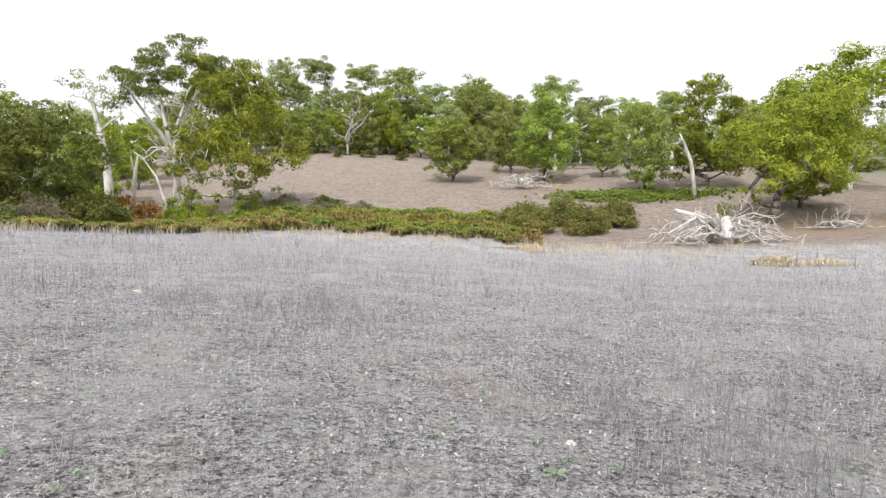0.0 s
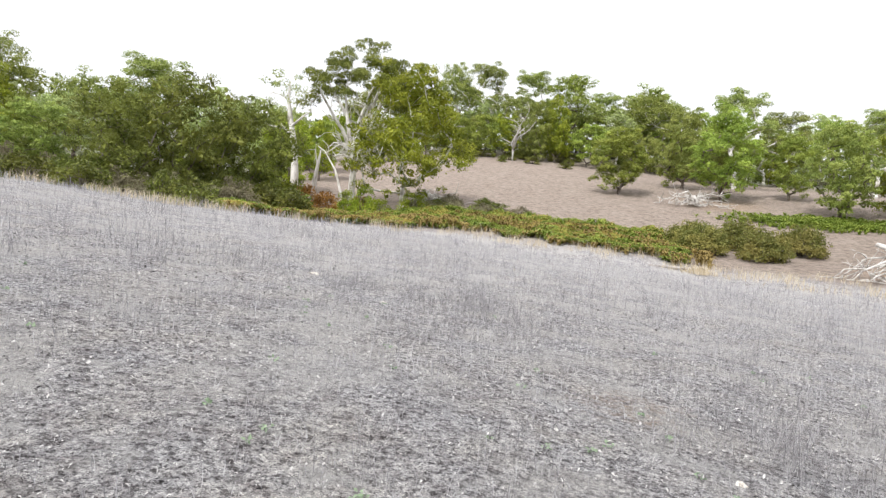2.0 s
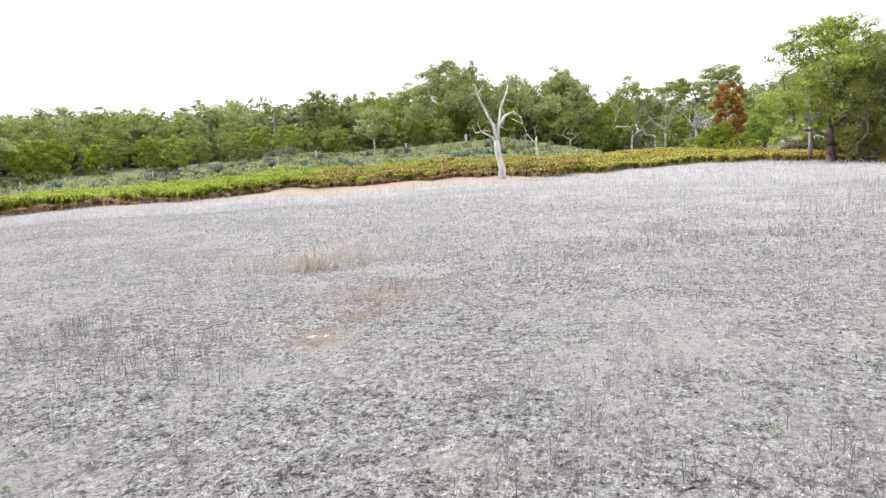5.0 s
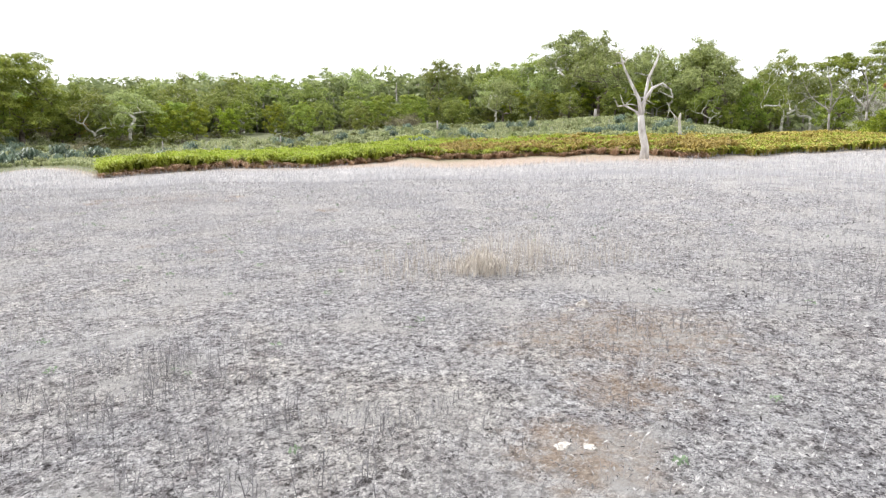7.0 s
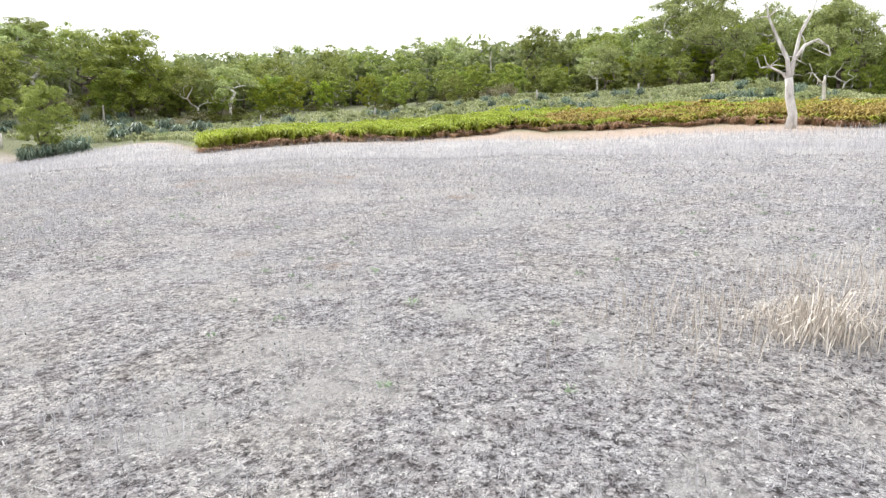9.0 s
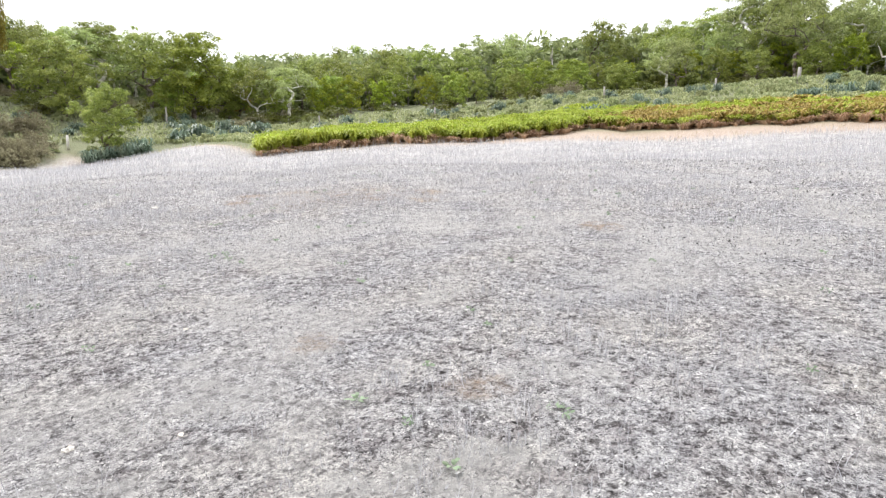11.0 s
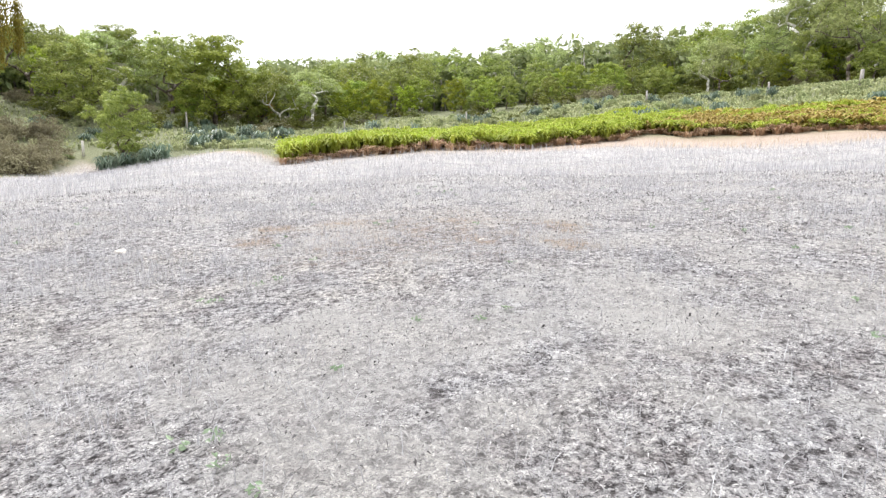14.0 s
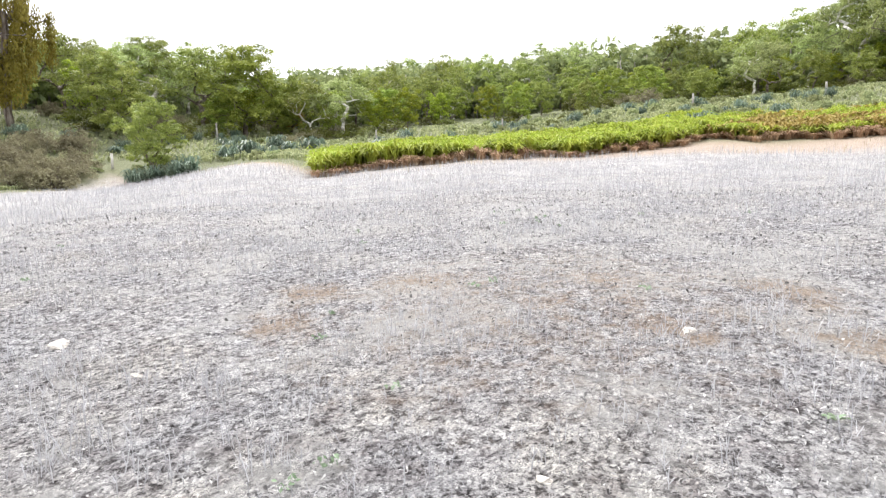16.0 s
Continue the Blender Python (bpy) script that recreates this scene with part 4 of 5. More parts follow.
def make_spiky(seed, label, group):
    """A strappy dark clump."""
    rng = np.random.default_rng(seed)
    root = thing("strappy_clump", label, "plant", group)
    v = []
    for _ in range(150):
        w, ln, up = rng.uniform(0, 6.28), rng.uniform(0.7, 1.3), rng.uniform(0.35, 1.0)
        d, s = np.array((math.cos(w), math.sin(w), 0)), np.array((-math.sin(w), math.cos(w), 0)) * 0.05
        p = rng.normal(0, 0.3, 3) * (1, 1, 0)
        m, e = p + d * ln * 0.45 + (0, 0, ln * up), p + d * ln + (0, 0, ln * up * rng.uniform(0.3, 0.9))
        v += [p - s, p + s, m + s, m - s, m - s, m + s, e + s * 0.2, e - s * 0.2]
    part("foliage", quad_mesh("blades", np.array(v), LEAF_BLUE), root)
    root["nominal"] = (1.0, 2.4)
    return root


bush = [make_shrub("round_bush", 101, 3.3, 1.8, LEAF_BUSH, "low rounded russet-green bush on the creek flat", "bushes on the creek flat", 130, 60, (0.16, 0.075)),
        make_shrub("scrub_bush", 102, 3.0, 2.0, LEAF_SCRUB, "grey-brown scrubby bush with thin twigs", "scrub", 60, 36, (0.2, 0.06)),
        make_shrub("green_bush", 103, 2.6, 2.0, LEAF_DEEP, "dark green bush below the trees", "understorey", 50, 34, (0.2, 0.09)),
        make_shrub("lime_bush", 104, 3.4, 2.6, LEAF_YELLOW, "bright lime-green bush at the wood's edge", "understorey", 60, 40, (0.2, 0.09)),
        make_spiky(105, "dark blue-green strappy clump beside the track", "strappy clumps"),
        make_shrub("grass_hummock", 106, 1.6, 0.7, LEAF_SAGE, "pale grey-green hummock on the slope", "hummocks on the slope", 16, 18, (0.3, 0.1)),
        make_shrub("rusty_bush", 107, 3.0, 1.7, LEAF_RED, "rust-orange bush below the white gum", "bushes on the creek flat", 40, 30, (0.2, 0.1))]
for x, y, h, w in ((6.3, 44.6, 2.1, 3.7), (9.3, 48.1, 2.3, 3.9), (13.0, 47.3, 2.3, 3.6), (9.9, 43.9, 2.1, 3.4), (6.0, 47.0, 1.9, 3.7)):
    stand(bush[0], x, y, h, w, x * 50, 0.05)
for i, (x, y) in enumerate(((-32.5, -74.7), (-35.4, -72.6), (-36.6, -72.9), (-41.2, -74.4), (-43.4, -74.3), (-46.4, -73.9), (-34.2, -74.4), (-49, -72))):
    stand(bush[4], x, y, 1.1 + 0.15 * (i % 3), 2.6, i * 47, 0.05)
for x, y, h, w in ((-83, 5.5, 3.6, 5), (-80, 8.5, 2.6, 4), (-88, 4, 2.2, 4), (-92, 6, 3, 4)):
    stand(bush[3], x, y, h, w, x * 31, 0.05)
stand(bush[6], -22.6, 44.9, 2.3, 3.0, 20, 0.05)
stand(bush[6], -19.5, 47.6, 1.5, 2.6, 80, 0.05)
stand(bush[6], -20.9, 44.2, 1.9, 2.6, 140, 0.05)
for x, y, h, w in ((-20.2, 46.6, 2.4, 1.8), (-18.6, 46.4, 3.0, 2.0), (-19.3, 44.6, 1.5, 1.8), (-17.2, 46.2, 1.7, 2.2), (-14.8, 47.4, 2.0, 2.4), (-24.6, 45.4, 2.6, 2.6), (-26.8, 44.6, 2.2, 2.8)):
    stand(bush[3], x, y, h, w, x * 40, 0.05)
rng = np.random.default_rng(55)
for k in range(64):
    a, r = math.radians(rng.uniform(159.5, 172)), rng.uniform(80, 98)
    stand(bush[1], -r * math.sin(a), r * math.cos(a), rng.uniform(1.8, 3.2), rng.uniform(3, 5), rng.uniform(0, 360), 0.05)
for k in range(170):
    a = rng.uniform(-40, 172)
    r = rng.uniform(100, 124) if a < 26 else rng.uniform(72, 100) if a < 84 else rng.uniform(106, 132)
    a = math.radians(a)
    stand(bush[2 if rng.random() < 0.85 else 1], -r * math.sin(a), r * math.cos(a), rng.uniform(1.4, 2.8), rng.uniform(3, 5), rng.uniform(0, 360), 0.05)
for k in range(22):
    a, r = math.radians(rng.uniform(28, 38)), rng.uniform(37, 46)
    stand(bush[2], -r * math.sin(a), r * math.cos(a), rng.uniform(1.2, 2.2), rng.uniform(2.2, 3.6), rng.uniform(0, 360), 0.05)
for k in range(60):
    a = math.radians(rng.uniform(30, 78))
    r = float(edge_of(math.degrees(a))) + rng.uniform(1.5, 12)
    stand(bush[int(rng.integers(1, 3))], -r * math.sin(a), r * math.cos(a), rng.uniform(1.0, 2.2), rng.uniform(2, 3.5), rng.uniform(0, 360), 0.05)
for k in range(26):
    a, r = math.radians(rng.uniform(-6, 18)), rng.uniform(93, 104)
    stand(bush[2], -r * math.sin(a), r * math.cos(a), rng.uniform(0.8, 1.6), rng.uniform(1.6, 3), rng.uniform(0, 360), 0.05)
for k in range(16):
    a, r = math.radians(rng.uniform(2, 22)), rng.uniform(49, 53)
    stand(bush[int(rng.integers(1, 3))], -r * math.sin(a), r * math.cos(a), rng.uniform(0.7, 1.3), rng.uniform(1.8, 3), rng.uniform(0, 360), 0.05)
for k in range(210):
    a = math.radians(rng.uniform(97, 168))
    r = float(edge_of(math.degrees(a))) * 0.5 + 40 + rng.uniform(2, 46)
    if r < float(edge_of(math.degrees(a))) + 4:
        continue
    stand(bush[5 if rng.random() < 0.85 else 2], -r * math.sin(a), r * math.cos(a), rng.uniform(0.5, 1.1), rng.uniform(1.2, 2.4), rng.uniform(0, 360), 0.05)
for k in range(90):
    a = rng.uniform(99, 166)
    r = float(edge_of(a)) + rng.uniform(11, 44)
    a = math.radians(a)
    stand(bush[4], -r * math.sin(a), r * math.cos(a), rng.uniform(0.6, 1.1), rng.uniform(1.3, 2.3), rng.uniform(0, 360), 0.05)
for ob in bush:
    for o in (*ob.children_recursive, ob):
        bpy.data.objects.remove(o)


# ---- bracken and low green cover ----
def fronds(name, x, y, height, mat, label, per, seed, low=0.0, reach=0.55, width=0.16):
    """Arching, tapering fronds round many crowns."""
    rng = np.random.default_rng(seed)
    x, y, h = np.repeat(x, per), np.repeat(y, per), np.repeat(height, per) * rng.uniform(0.7, 1.15, len(x) * per)
    n = len(x)
    z = ground_z(x, y)
    w = rng.uniform(0, 2 * math.pi, n)
    d = np.stack((np.cos(w), np.sin(w), np.zeros(n)), 1)
    s = np.stack((-np.sin(w), np.cos(w), np.zeros(n)), 1) * rng.uniform(0.7, 1.3, (n, 1)) * width
    base = np.stack((x, y, z), 1)
    up = np.array((0, 0, 1.0))
    k = rng.uniform(0.6, 1.3, (n, 1)) * reach
    a = base + d * 0.08 + up * (h * low)[:, None]
    b = base + d * k * 0.35 + up * (h * 0.78)[:, None]
    c = base + d * k * 0.8 + up * h[:, None]
    e = base + d * k * 1.5 + up * (h * rng.uniform(0.6, 0.95, n))[:, None]
    v = np.stack((a - s * 0.25, a + s * 0.25, b + s, b - s, c + s * 0.9, c - s * 0.9, e), 1).reshape(-1, 3)
    o = np.arange(n)[:, None] * 7
    loops = np.concatenate((o + (0, 1, 2, 3), o + (3, 2, 4, 5), o + (5, 4, 6)), 1).ravel()
    ob = new(name, mesh_of(name, v, loops, np.tile((4, 4, 3), n), mat))
    tagged(ob, label, "bracken", kind="stuff")


def field(count, az, depth, seed, off=0.0):
    """Places in a band behind the paddock's edge."""
    rng = np.random.default_rng(seed)
    a = rng.uniform(*az, count)
    r = edge_of(a) + off + 3.5 * ease(99, 104, a) * (1 - ease(121, 126, a)) + 0.5 * np.sin(a * 1.3) + 0.7 * np.sin(a * 4.1 + 1.0) * np.sin(a * 2.3) + rng.uniform(0, 1, count) ** 1.3 * depth
    t = np.radians(a)
    return -r * np.sin(t), r * np.cos(t)


def canopy(name, x, y, height, mat, label, per, radius, spray, seed):
    """Leaflets lying over the tops of many low plants."""
    rng = np.random.default_rng(seed)
    c = np.stack((x, y, ground_z(x, y) + height * 0.92), 1)
    ob = new(name, quad_mesh(name, leaf_quads(rng, c, per, radius, *spray, 0.05, 0.45), mat))
    tagged(ob, label, "bracken", kind="stuff")


x, y = field(4600, (101, 144.3), 13, 201)
rusty = (bearing(x, y) < 119) & (lumps(x, y, 2.6, 5) + 0.6 * lumps(x, y, 0.9, 2) > 0.25)
for at, mat, shade in ((~rusty, FERN_GREEN, "yellow-green"), (rusty, FERN_AUTUMN, "orange-brown dying")):
    canopy("bracken_leaflets", x[at], y[at], 0.85 - 0.3 * (1 - ease(116, 124, bearing(x[at], y[at]))) + 0.2 * lumps(x[at], y[at], 4, 1) + 0.25 * lumps(x[at], y[at], 1.2, 3), mat, shade + " bracken leaflets along the paddock rim", 20, 0.42, (0.18, 0.07), 231)
fronds("bracken", x, y, 0.8 - 0.3 * (1 - ease(116, 124, bearing(x, y))) + 0.2 * lumps(x, y, 4, 1) + 0.25 * lumps(x, y, 1.2, 3), FERN_GREEN, "yellow-green bracken along the paddock rim", 12, 202, 0.2, 0.45, 0.04)
x, y = field(2900, (75, 101), 20, 203)
fronds("bracken", x, y, 0.5 + 0.2 * lumps(x, y, 4, 1), FERN_AUTUMN, "autumn-tinted bracken below the wood", 10, 204, 0.05, 0.45, 0.06)
x, y = field(1500, (84, 103), 16, 209)
fronds("bracken", x, y, 0.5 + 0.2 * lumps(x, y, 4, 1), FERN_GREEN, "yellow-green bracken below the wood", 9, 210, 0.1, 0.45, 0.07)
x, y = field(700, (97, 122), 6, 221, 0.2)
fronds("dying_bracken", x, y, 0.75 + 0.15 * lumps(x, y, 3, 2), FERN_AUTUMN, "orange-brown dying bracken round the dead tree", 8, 222, 0.2, 0.45, 0.07)
x, y = field(1100, (99, 144.3), 2.2, 205, -0.8)
fronds("dead_bracken", x, y, 0.34 + 0.2 * lumps(x, y, 3, 2) + 0.2 * lumps(x, y, 0.9, 4), FERN_BROWN, "dead brown bracken at the foot of the green", 14, 206, 0.0, 0.4, 0.02)
x, y = field(260, (98, 124), 9, 207, 3)
fronds("dead_bracken", x, y, 0.65 + 0.15 * lumps(x, y, 3, 2), FERN_AUTUMN, "rusty bracken among the green", 5, 208, 0.4)
x, y = field(5200, (-7, 34), 9.5, 211, 1.0)
rusty = lumps(x, y, 2.4, 8) + 0.5 * lumps(x, y, 0.9, 9) > 0.12
for at, mat, shade in ((~rusty, CREEK_GREEN, "bright green"), (rusty, FERN_AUTUMN, "russet")):
    canopy("creek_leaflets", x[at], y[at], 0.34 + 0.2 * lumps(x[at], y[at], 3, 4) + 0.22 * lumps(x[at], y[at], 1.1, 6), mat, shade + " leaflets of the creek herbs", 12, 0.3, (0.13, 0.055), 232)
fronds("creek_herbs", x, y, 0.3 + 0.2 * lumps(x, y, 3, 4) + 0.22 * lumps(x, y, 1.1, 6), CREEK_GREEN, "low green herbs along the creek bed", 9, 212, 0.1, 0.35, 0.055)
x, y = field(1100, (-9, 34), 8, 213, 0.5)
fronds("creek_herbs", x, y, 0.42 + 0.2 * lumps(x, y, 3, 5) + 0.15 * lumps(x, y, 1.1, 6), FERN_AUTUMN_DARK, "russet dying herbs along the creek bed", 8, 214, 0.1, 0.3, 0.05)
g = np.random.default_rng(215)
x, y = 19 + g.normal(0, 3.6, 1500), 61 + g.normal(0, 1.5, 1500)
fronds("green_cover", x, y, 0.28 + 0.15 * lumps(x, y, 2, 1), CREEK_GREEN, "low green cover on the hillside", 7, 216, 0.1, 0.3, 0.06)
x, y = field(10500, (95, 172), 52, 217, 9)
fronds("slope_grass", x, y, 0.45 + 0.2 * lumps(x, y, 4, 6), LEAF_SAGE, "grey-green rank grass on the slope", 3, 218, 0.0, 0.25, 0.07)

# ---- far woods ----
def far_wood():
    rng = np.random.default_rng(301)
    a = np.concatenate((rng.uniform(50, 84, 800), rng.uniform(-60, 176, 700), rng.uniform(90, 176, 800)))
    r = np.concatenate((rng.uniform(150, 400, 800), rng.uniform(166, 230, 700), rng.uniform(138, 180, 800)))
    t = np.radians(a)
    x, y = -r * np.sin(t), r * np.cos(t)
    z = ground_z(x, y)
    h = rng.uniform(6, 11, len(x))
    heads, trunks = [], Shape()
    for i in range(len(x)):
        for _ in range(6):
            heads.append((x[i] + rng.normal(0, 1.9), y[i] + rng.normal(0, 1.9), z[i] + h[i] * rng.uniform(0.08, 1.0)))
        trunks.tube(((x[i], y[i], z[i] - 0.3), (x[i] + 0.3, y[i], z[i] + h[i] * 0.8)), (0.22, 0.1), 3)
    crown = new("far_wood", quad_mesh("far_wood", leaf_quads(rng, np.array(heads), 12, 1.9, 1.6, 0.9), LEAF_FAR_HAZED))
    tagged(crown, "haze-paled grey-green gum wood on the far hills", "wood", kind="stuff")
    tagged(new("far_trunks", trunks.mesh("far_trunks", GREY_WOOD)), "pale trunks of the far gum wood", "wood", kind="stuff")


far_wood()


# ---- dry grass and litter of the paddock ----
LINE = np.array(((0.0, 0.0), (-3.0, -1.7), (-8.2, -8.1), (-12.5, -15.0)))


def from_line(x, y):
    """Distance to the trodden line."""
    best = np.full(np.shape(x), 1e9)
    for p, q in zip(LINE[:-1], LINE[1:]):
        d = q - p
        u = np.clip(((x - p[0]) * d[0] + (y - p[1]) * d[1]) / (d @ d), 0, 1)
        best = np.minimum(best, np.hypot(x - p[0] - u * d[0], y - p[1] - u * d[1]))
    return best


def sown(rng, density, near, far, patchy, seed):
    """Places in the paddock between two distances from the line."""
    x0, x1, y0, y1 = -13 - far, 1 + far, -16 - far, 1 + far
    n = int(density * (x1 - x0) * (y1 - y0))
    x, y = rng.uniform(x0, x1, n), rng.uniform(y0, y1, n)
    d = from_line(x, y)
    az = bearing(x, y)
    inset = 4.5 * ease(99, 104, az) * (1 - ease(124, 138, az)) + 6 * ease(144, 148, az) * (1 - ease(174, 178, az))
    ok = (d >= near) & (d < far) & (np.hypot(x, y) < edge_of(az) + 1.0 - inset + 1.5 * lumps(x, y, 3, 0.7))
    thick = np.clip(0.5 + 0.6 * lumps(x, y, 2.6, seed) + 0.35 * lumps(x, y, 0.8, seed + 1), 0, 1) ** 1.2
    ok &= rng.random(n) < (1 - patchy) + patchy * thick
    return x[ok], y[ok], thick[ok]


def blades(name, x, y, height, width, lean, mat, label, rng, lift=None):
    n = len(x)
    z = ground_z(x, y) - 0.01 if lift is None else lift
    w = rng.uniform(0, 2 * math.pi, n)
    d = np.stack((np.cos(w), np.sin(w), np.zeros(n)), 1) * (lean * height)[:, None]
    v_ = rng.uniform(0, math.pi, n)
    s = np.stack((np.cos(v_), np.sin(v_), np.zeros(n)), 1) * (width / 2)[:, None]
    p = np.stack((x, y, z), 1)
    m = p + d * 0.3 + np.stack((np.zeros(n), np.zeros(n), height * 0.55), 1)
    e = p + d + np.stack((np.zeros(n), np.zeros(n), height), 1)
    v = np.stack((p - s, p + s, m + s * 0.8, m - s * 0.8, e), 1).reshape(-1, 3)
    o = np.arange(n)[:, None] * 5
    loops = np.concatenate((o + (0, 1, 2, 3), o + (3, 2, 4)), 1).ravel()
    ob = new(name, mesh_of(name, v, loops, np.tile((4, 3), n), mat))
    return tagged(ob, label, "grass", kind="stuff")


def weeds(name, x, y, height, width, twigs, label, rng, mat):
    """Upright branched dry stems."""
    n = len(x)
    z = ground_z(x, y) - 0.01
    base = np.stack((x, y, z), 1)
    tilt = rng.normal(0, 0.12, (n, 2)) * height[:, None]
    tip = base + np.concatenate((tilt, height[:, None]), 1)
    p, e, wd = [base], [tip], [width]
    for _ in range(twigs):
        u = rng.uniform(0.25, 0.8, (n, 1))
        q = base + (tip - base) * u
        w = rng.uniform(0, 2 * math.pi, n)
        ln = height * rng.uniform(0.2, 0.5, n)
        p.append(q)
        e.append(q + np.stack((np.cos(w) * ln * 0.55, np.sin(w) * ln * 0.55, ln * rng.uniform(0.5, 1.0, n)), 1))
        wd.append(width * 0.75)
    p, e, wd = np.concatenate(p), np.concatenate(e), np.concatenate(wd)
    w = rng.uniform(0, math.pi, len(p))
    s = np.stack((np.cos(w), np.sin(w), np.zeros(len(p))), 1) * (wd / 2)[:, None]
    v = np.stack((p - s, p + s, e + s * 0.7, e - s * 0.7), 1).reshape(-1, 3)
    ob = new(name, quad_mesh(name, v, mat))
    return tagged(ob, label, "weeds", kind="stuff")


g = np.random.default_rng(401)
for density, near, far, tall, wide, twigs in ((200, 0, 5, 0.15, 0.0036, 4), (115, 5, 11, 0.14, 0.0048, 4), (16, 11, 24, 0.19, 0.008, 3), (1.4, 24, 66, 0.24, 0.018, 3)):
    x, y, thick = sown(g, density / (7 if far < 12 else 1), near, far, 1.0, 1.7)
    if far < 12:
        x, y, thick = (np.repeat(v, 7) for v in (x, y, thick))
        x, y = x + g.normal(0, 0.055, len(x)), y + g.normal(0, 0.055, len(x))
    keep = g.random(len(x)) < np.clip(0.2 + 0.9 * thick ** 1.5, 0, 1)
    x, y, thick = x[keep], y[keep], thick[keep]
    h = tall * (0.3 + 1.2 * thick) * g.uniform(0.4, 1.5, len(x))
    south = y + 0.6 * x < -12
    h = np.where(south, 0.7, 1.0) * h * (0.6 + 0.55 * ease(0, 4, y + 0.3 * x))
    for at, mat, shade in ((~south, WEED, "dark grey-purple"), (south, STRAW_PALE, "pale grey")):
        weeds("dry_weeds", x[at], y[at], h[at], wide * g.uniform(0.7, 1.4, int(at.sum())), twigs, shade + " branching dry weed stems over the paddock", g, mat)
for density, near, far, tall, wide in ((150, 0, 5, 0.08, 0.0035), (120, 5, 12, 0.13, 0.0055), (56, 12, 28, 0.2, 0.0085), (16, 28, 68, 0.27, 0.018)):
    x, y, thick = sown(g, density, near, far, 0.8, 0.4)
    south = y + 0.6 * x < -12
    for at, mat, shade in ((~south, STRAW, "pale"), (south, STRAW_PALE, "bleached")):
        n = int(at.sum())
        blades("dry_grass", x[at], y[at], tall * g.uniform(0.4, 1.6, n), np.full(n, wide), g.uniform(0.05, 1.1 if far < 12 else 0.55 if far < 13 else 0.4, n), mat, "short " + shade + " dry grass of the paddock", g)

a = np.concatenate((g.uniform(-30, 66, 9000), g.uniform(66, 176, 5000)))
r = edge_of(a) + g.uniform(-2.6, 1.6, len(a)) - np.where(a > 96, g.uniform(-3.0, 4.0, len(a)), 0)
x, y = -r * np.sin(np.radians(a)), r * np.cos(np.radians(a))
tuft = lumps(x, y, 1.8, 6) + 0.5 * lumps(x, y, 0.7, 2) > 0.1
x, y = x[tuft], y[tuft]
blades("straw_fringe", x, y, np.where(bearing(x, y) > 66, 0.2, 0.42) * g.uniform(0.5, 1.4, len(x)), np.full(len(x), 0.02), g.uniform(0.05, 0.6, len(x)), STRAW_RICH, "golden straw along the rim of the paddock", g)


def litter(density, near, far, size, seed):
    """Curled chips and slivers of dead leaf, tipped up from the soil."""
    rng = np.random.default_rng(seed)
    x, y, _ = sown(rng, density, near, far, 0.35, 3.3)
    n = len(x)
    p = np.stack((x, y, ground_z(x, y) + rng.uniform(0.004, 0.03, n)), 1)
    w = rng.uniform(0, 2 * math.pi, n)
    thin = rng.random(n) < 0.6
    ln = size * np.where(thin, rng.uniform(0.7, 2.2, n), rng.uniform(0.5, 1.5, n))
    a = np.stack((np.cos(w), np.sin(w), rng.normal(0, 0.45, n)), 1) * ln[:, None]
    b = np.stack((-np.sin(w), np.cos(w), rng.normal(0, 0.6, n)), 1) * (ln * np.where(thin, rng.uniform(0.07, 0.16, n), rng.uniform(0.3, 0.6, n)))[:, None]
    curl = np.stack((np.zeros(n), np.zeros(n), ln * rng.uniform(0.1, 0.5, n)), 1)
    v = np.stack((p - a, p - b + curl, p + a, p + b + curl), 1).reshape(-1, 3)
    tagged(new("leaf_litter", quad_mesh("leaf_litter", v, LITTER)), "pale and dark leaf litter on the soil", "litter", kind="stuff")


litter(1500, 0, 4.0, 0.009, 501)
litter(600, 4.0, 8, 0.013, 502)
litter(150, 8.0, 14, 0.02, 503)

# green seedlings
g = np.random.default_rng(601)
x, y, _ = sown(g, 1.2, 0, 9, 0.95, 5.1)
c = np.stack((x, y, ground_z(x, y) + 0.025), 1)
tagged(new("green_seedlings", quad_mesh("green_seedlings", leaf_quads(g, c, 12, 0.045, 0.032, 0.018, -0.3, 0.4), WEED_GREEN)), "small green seedlings in the litter", "weeds", kind="stuff")


# ---- single things on the paddock ----
def stone(x, y, size, seed, flat=0.5):
    bm = bmesh.new()
    bmesh.ops.create_icosphere(bm, subdivisions=2, radius=size / 2)
    for v in bm.verts:
        k = 1 + 0.5 * noise.noise(v.co * (2.6 / size) + Vector((seed, 0, 0))) + 0.15 * noise.noise(v.co * (9 / size))
        v.co = Vector((v.co.x * k * 1.2, v.co.y * k * 0.9, v.co.z * k * flat))
    me = bpy.data.meshes.new("stone")
    bm.to_mesh(me)
    bm.free()
    me.materials.append(STONE)
    ob = new("stone", me)
    ob.matrix_basis = pose(*spot(x, y, -size * 0.02), 0, 0, seed * 70)
    tagged(ob, "small pale stone lying in the dry grass", "stone", "stones in the paddock")


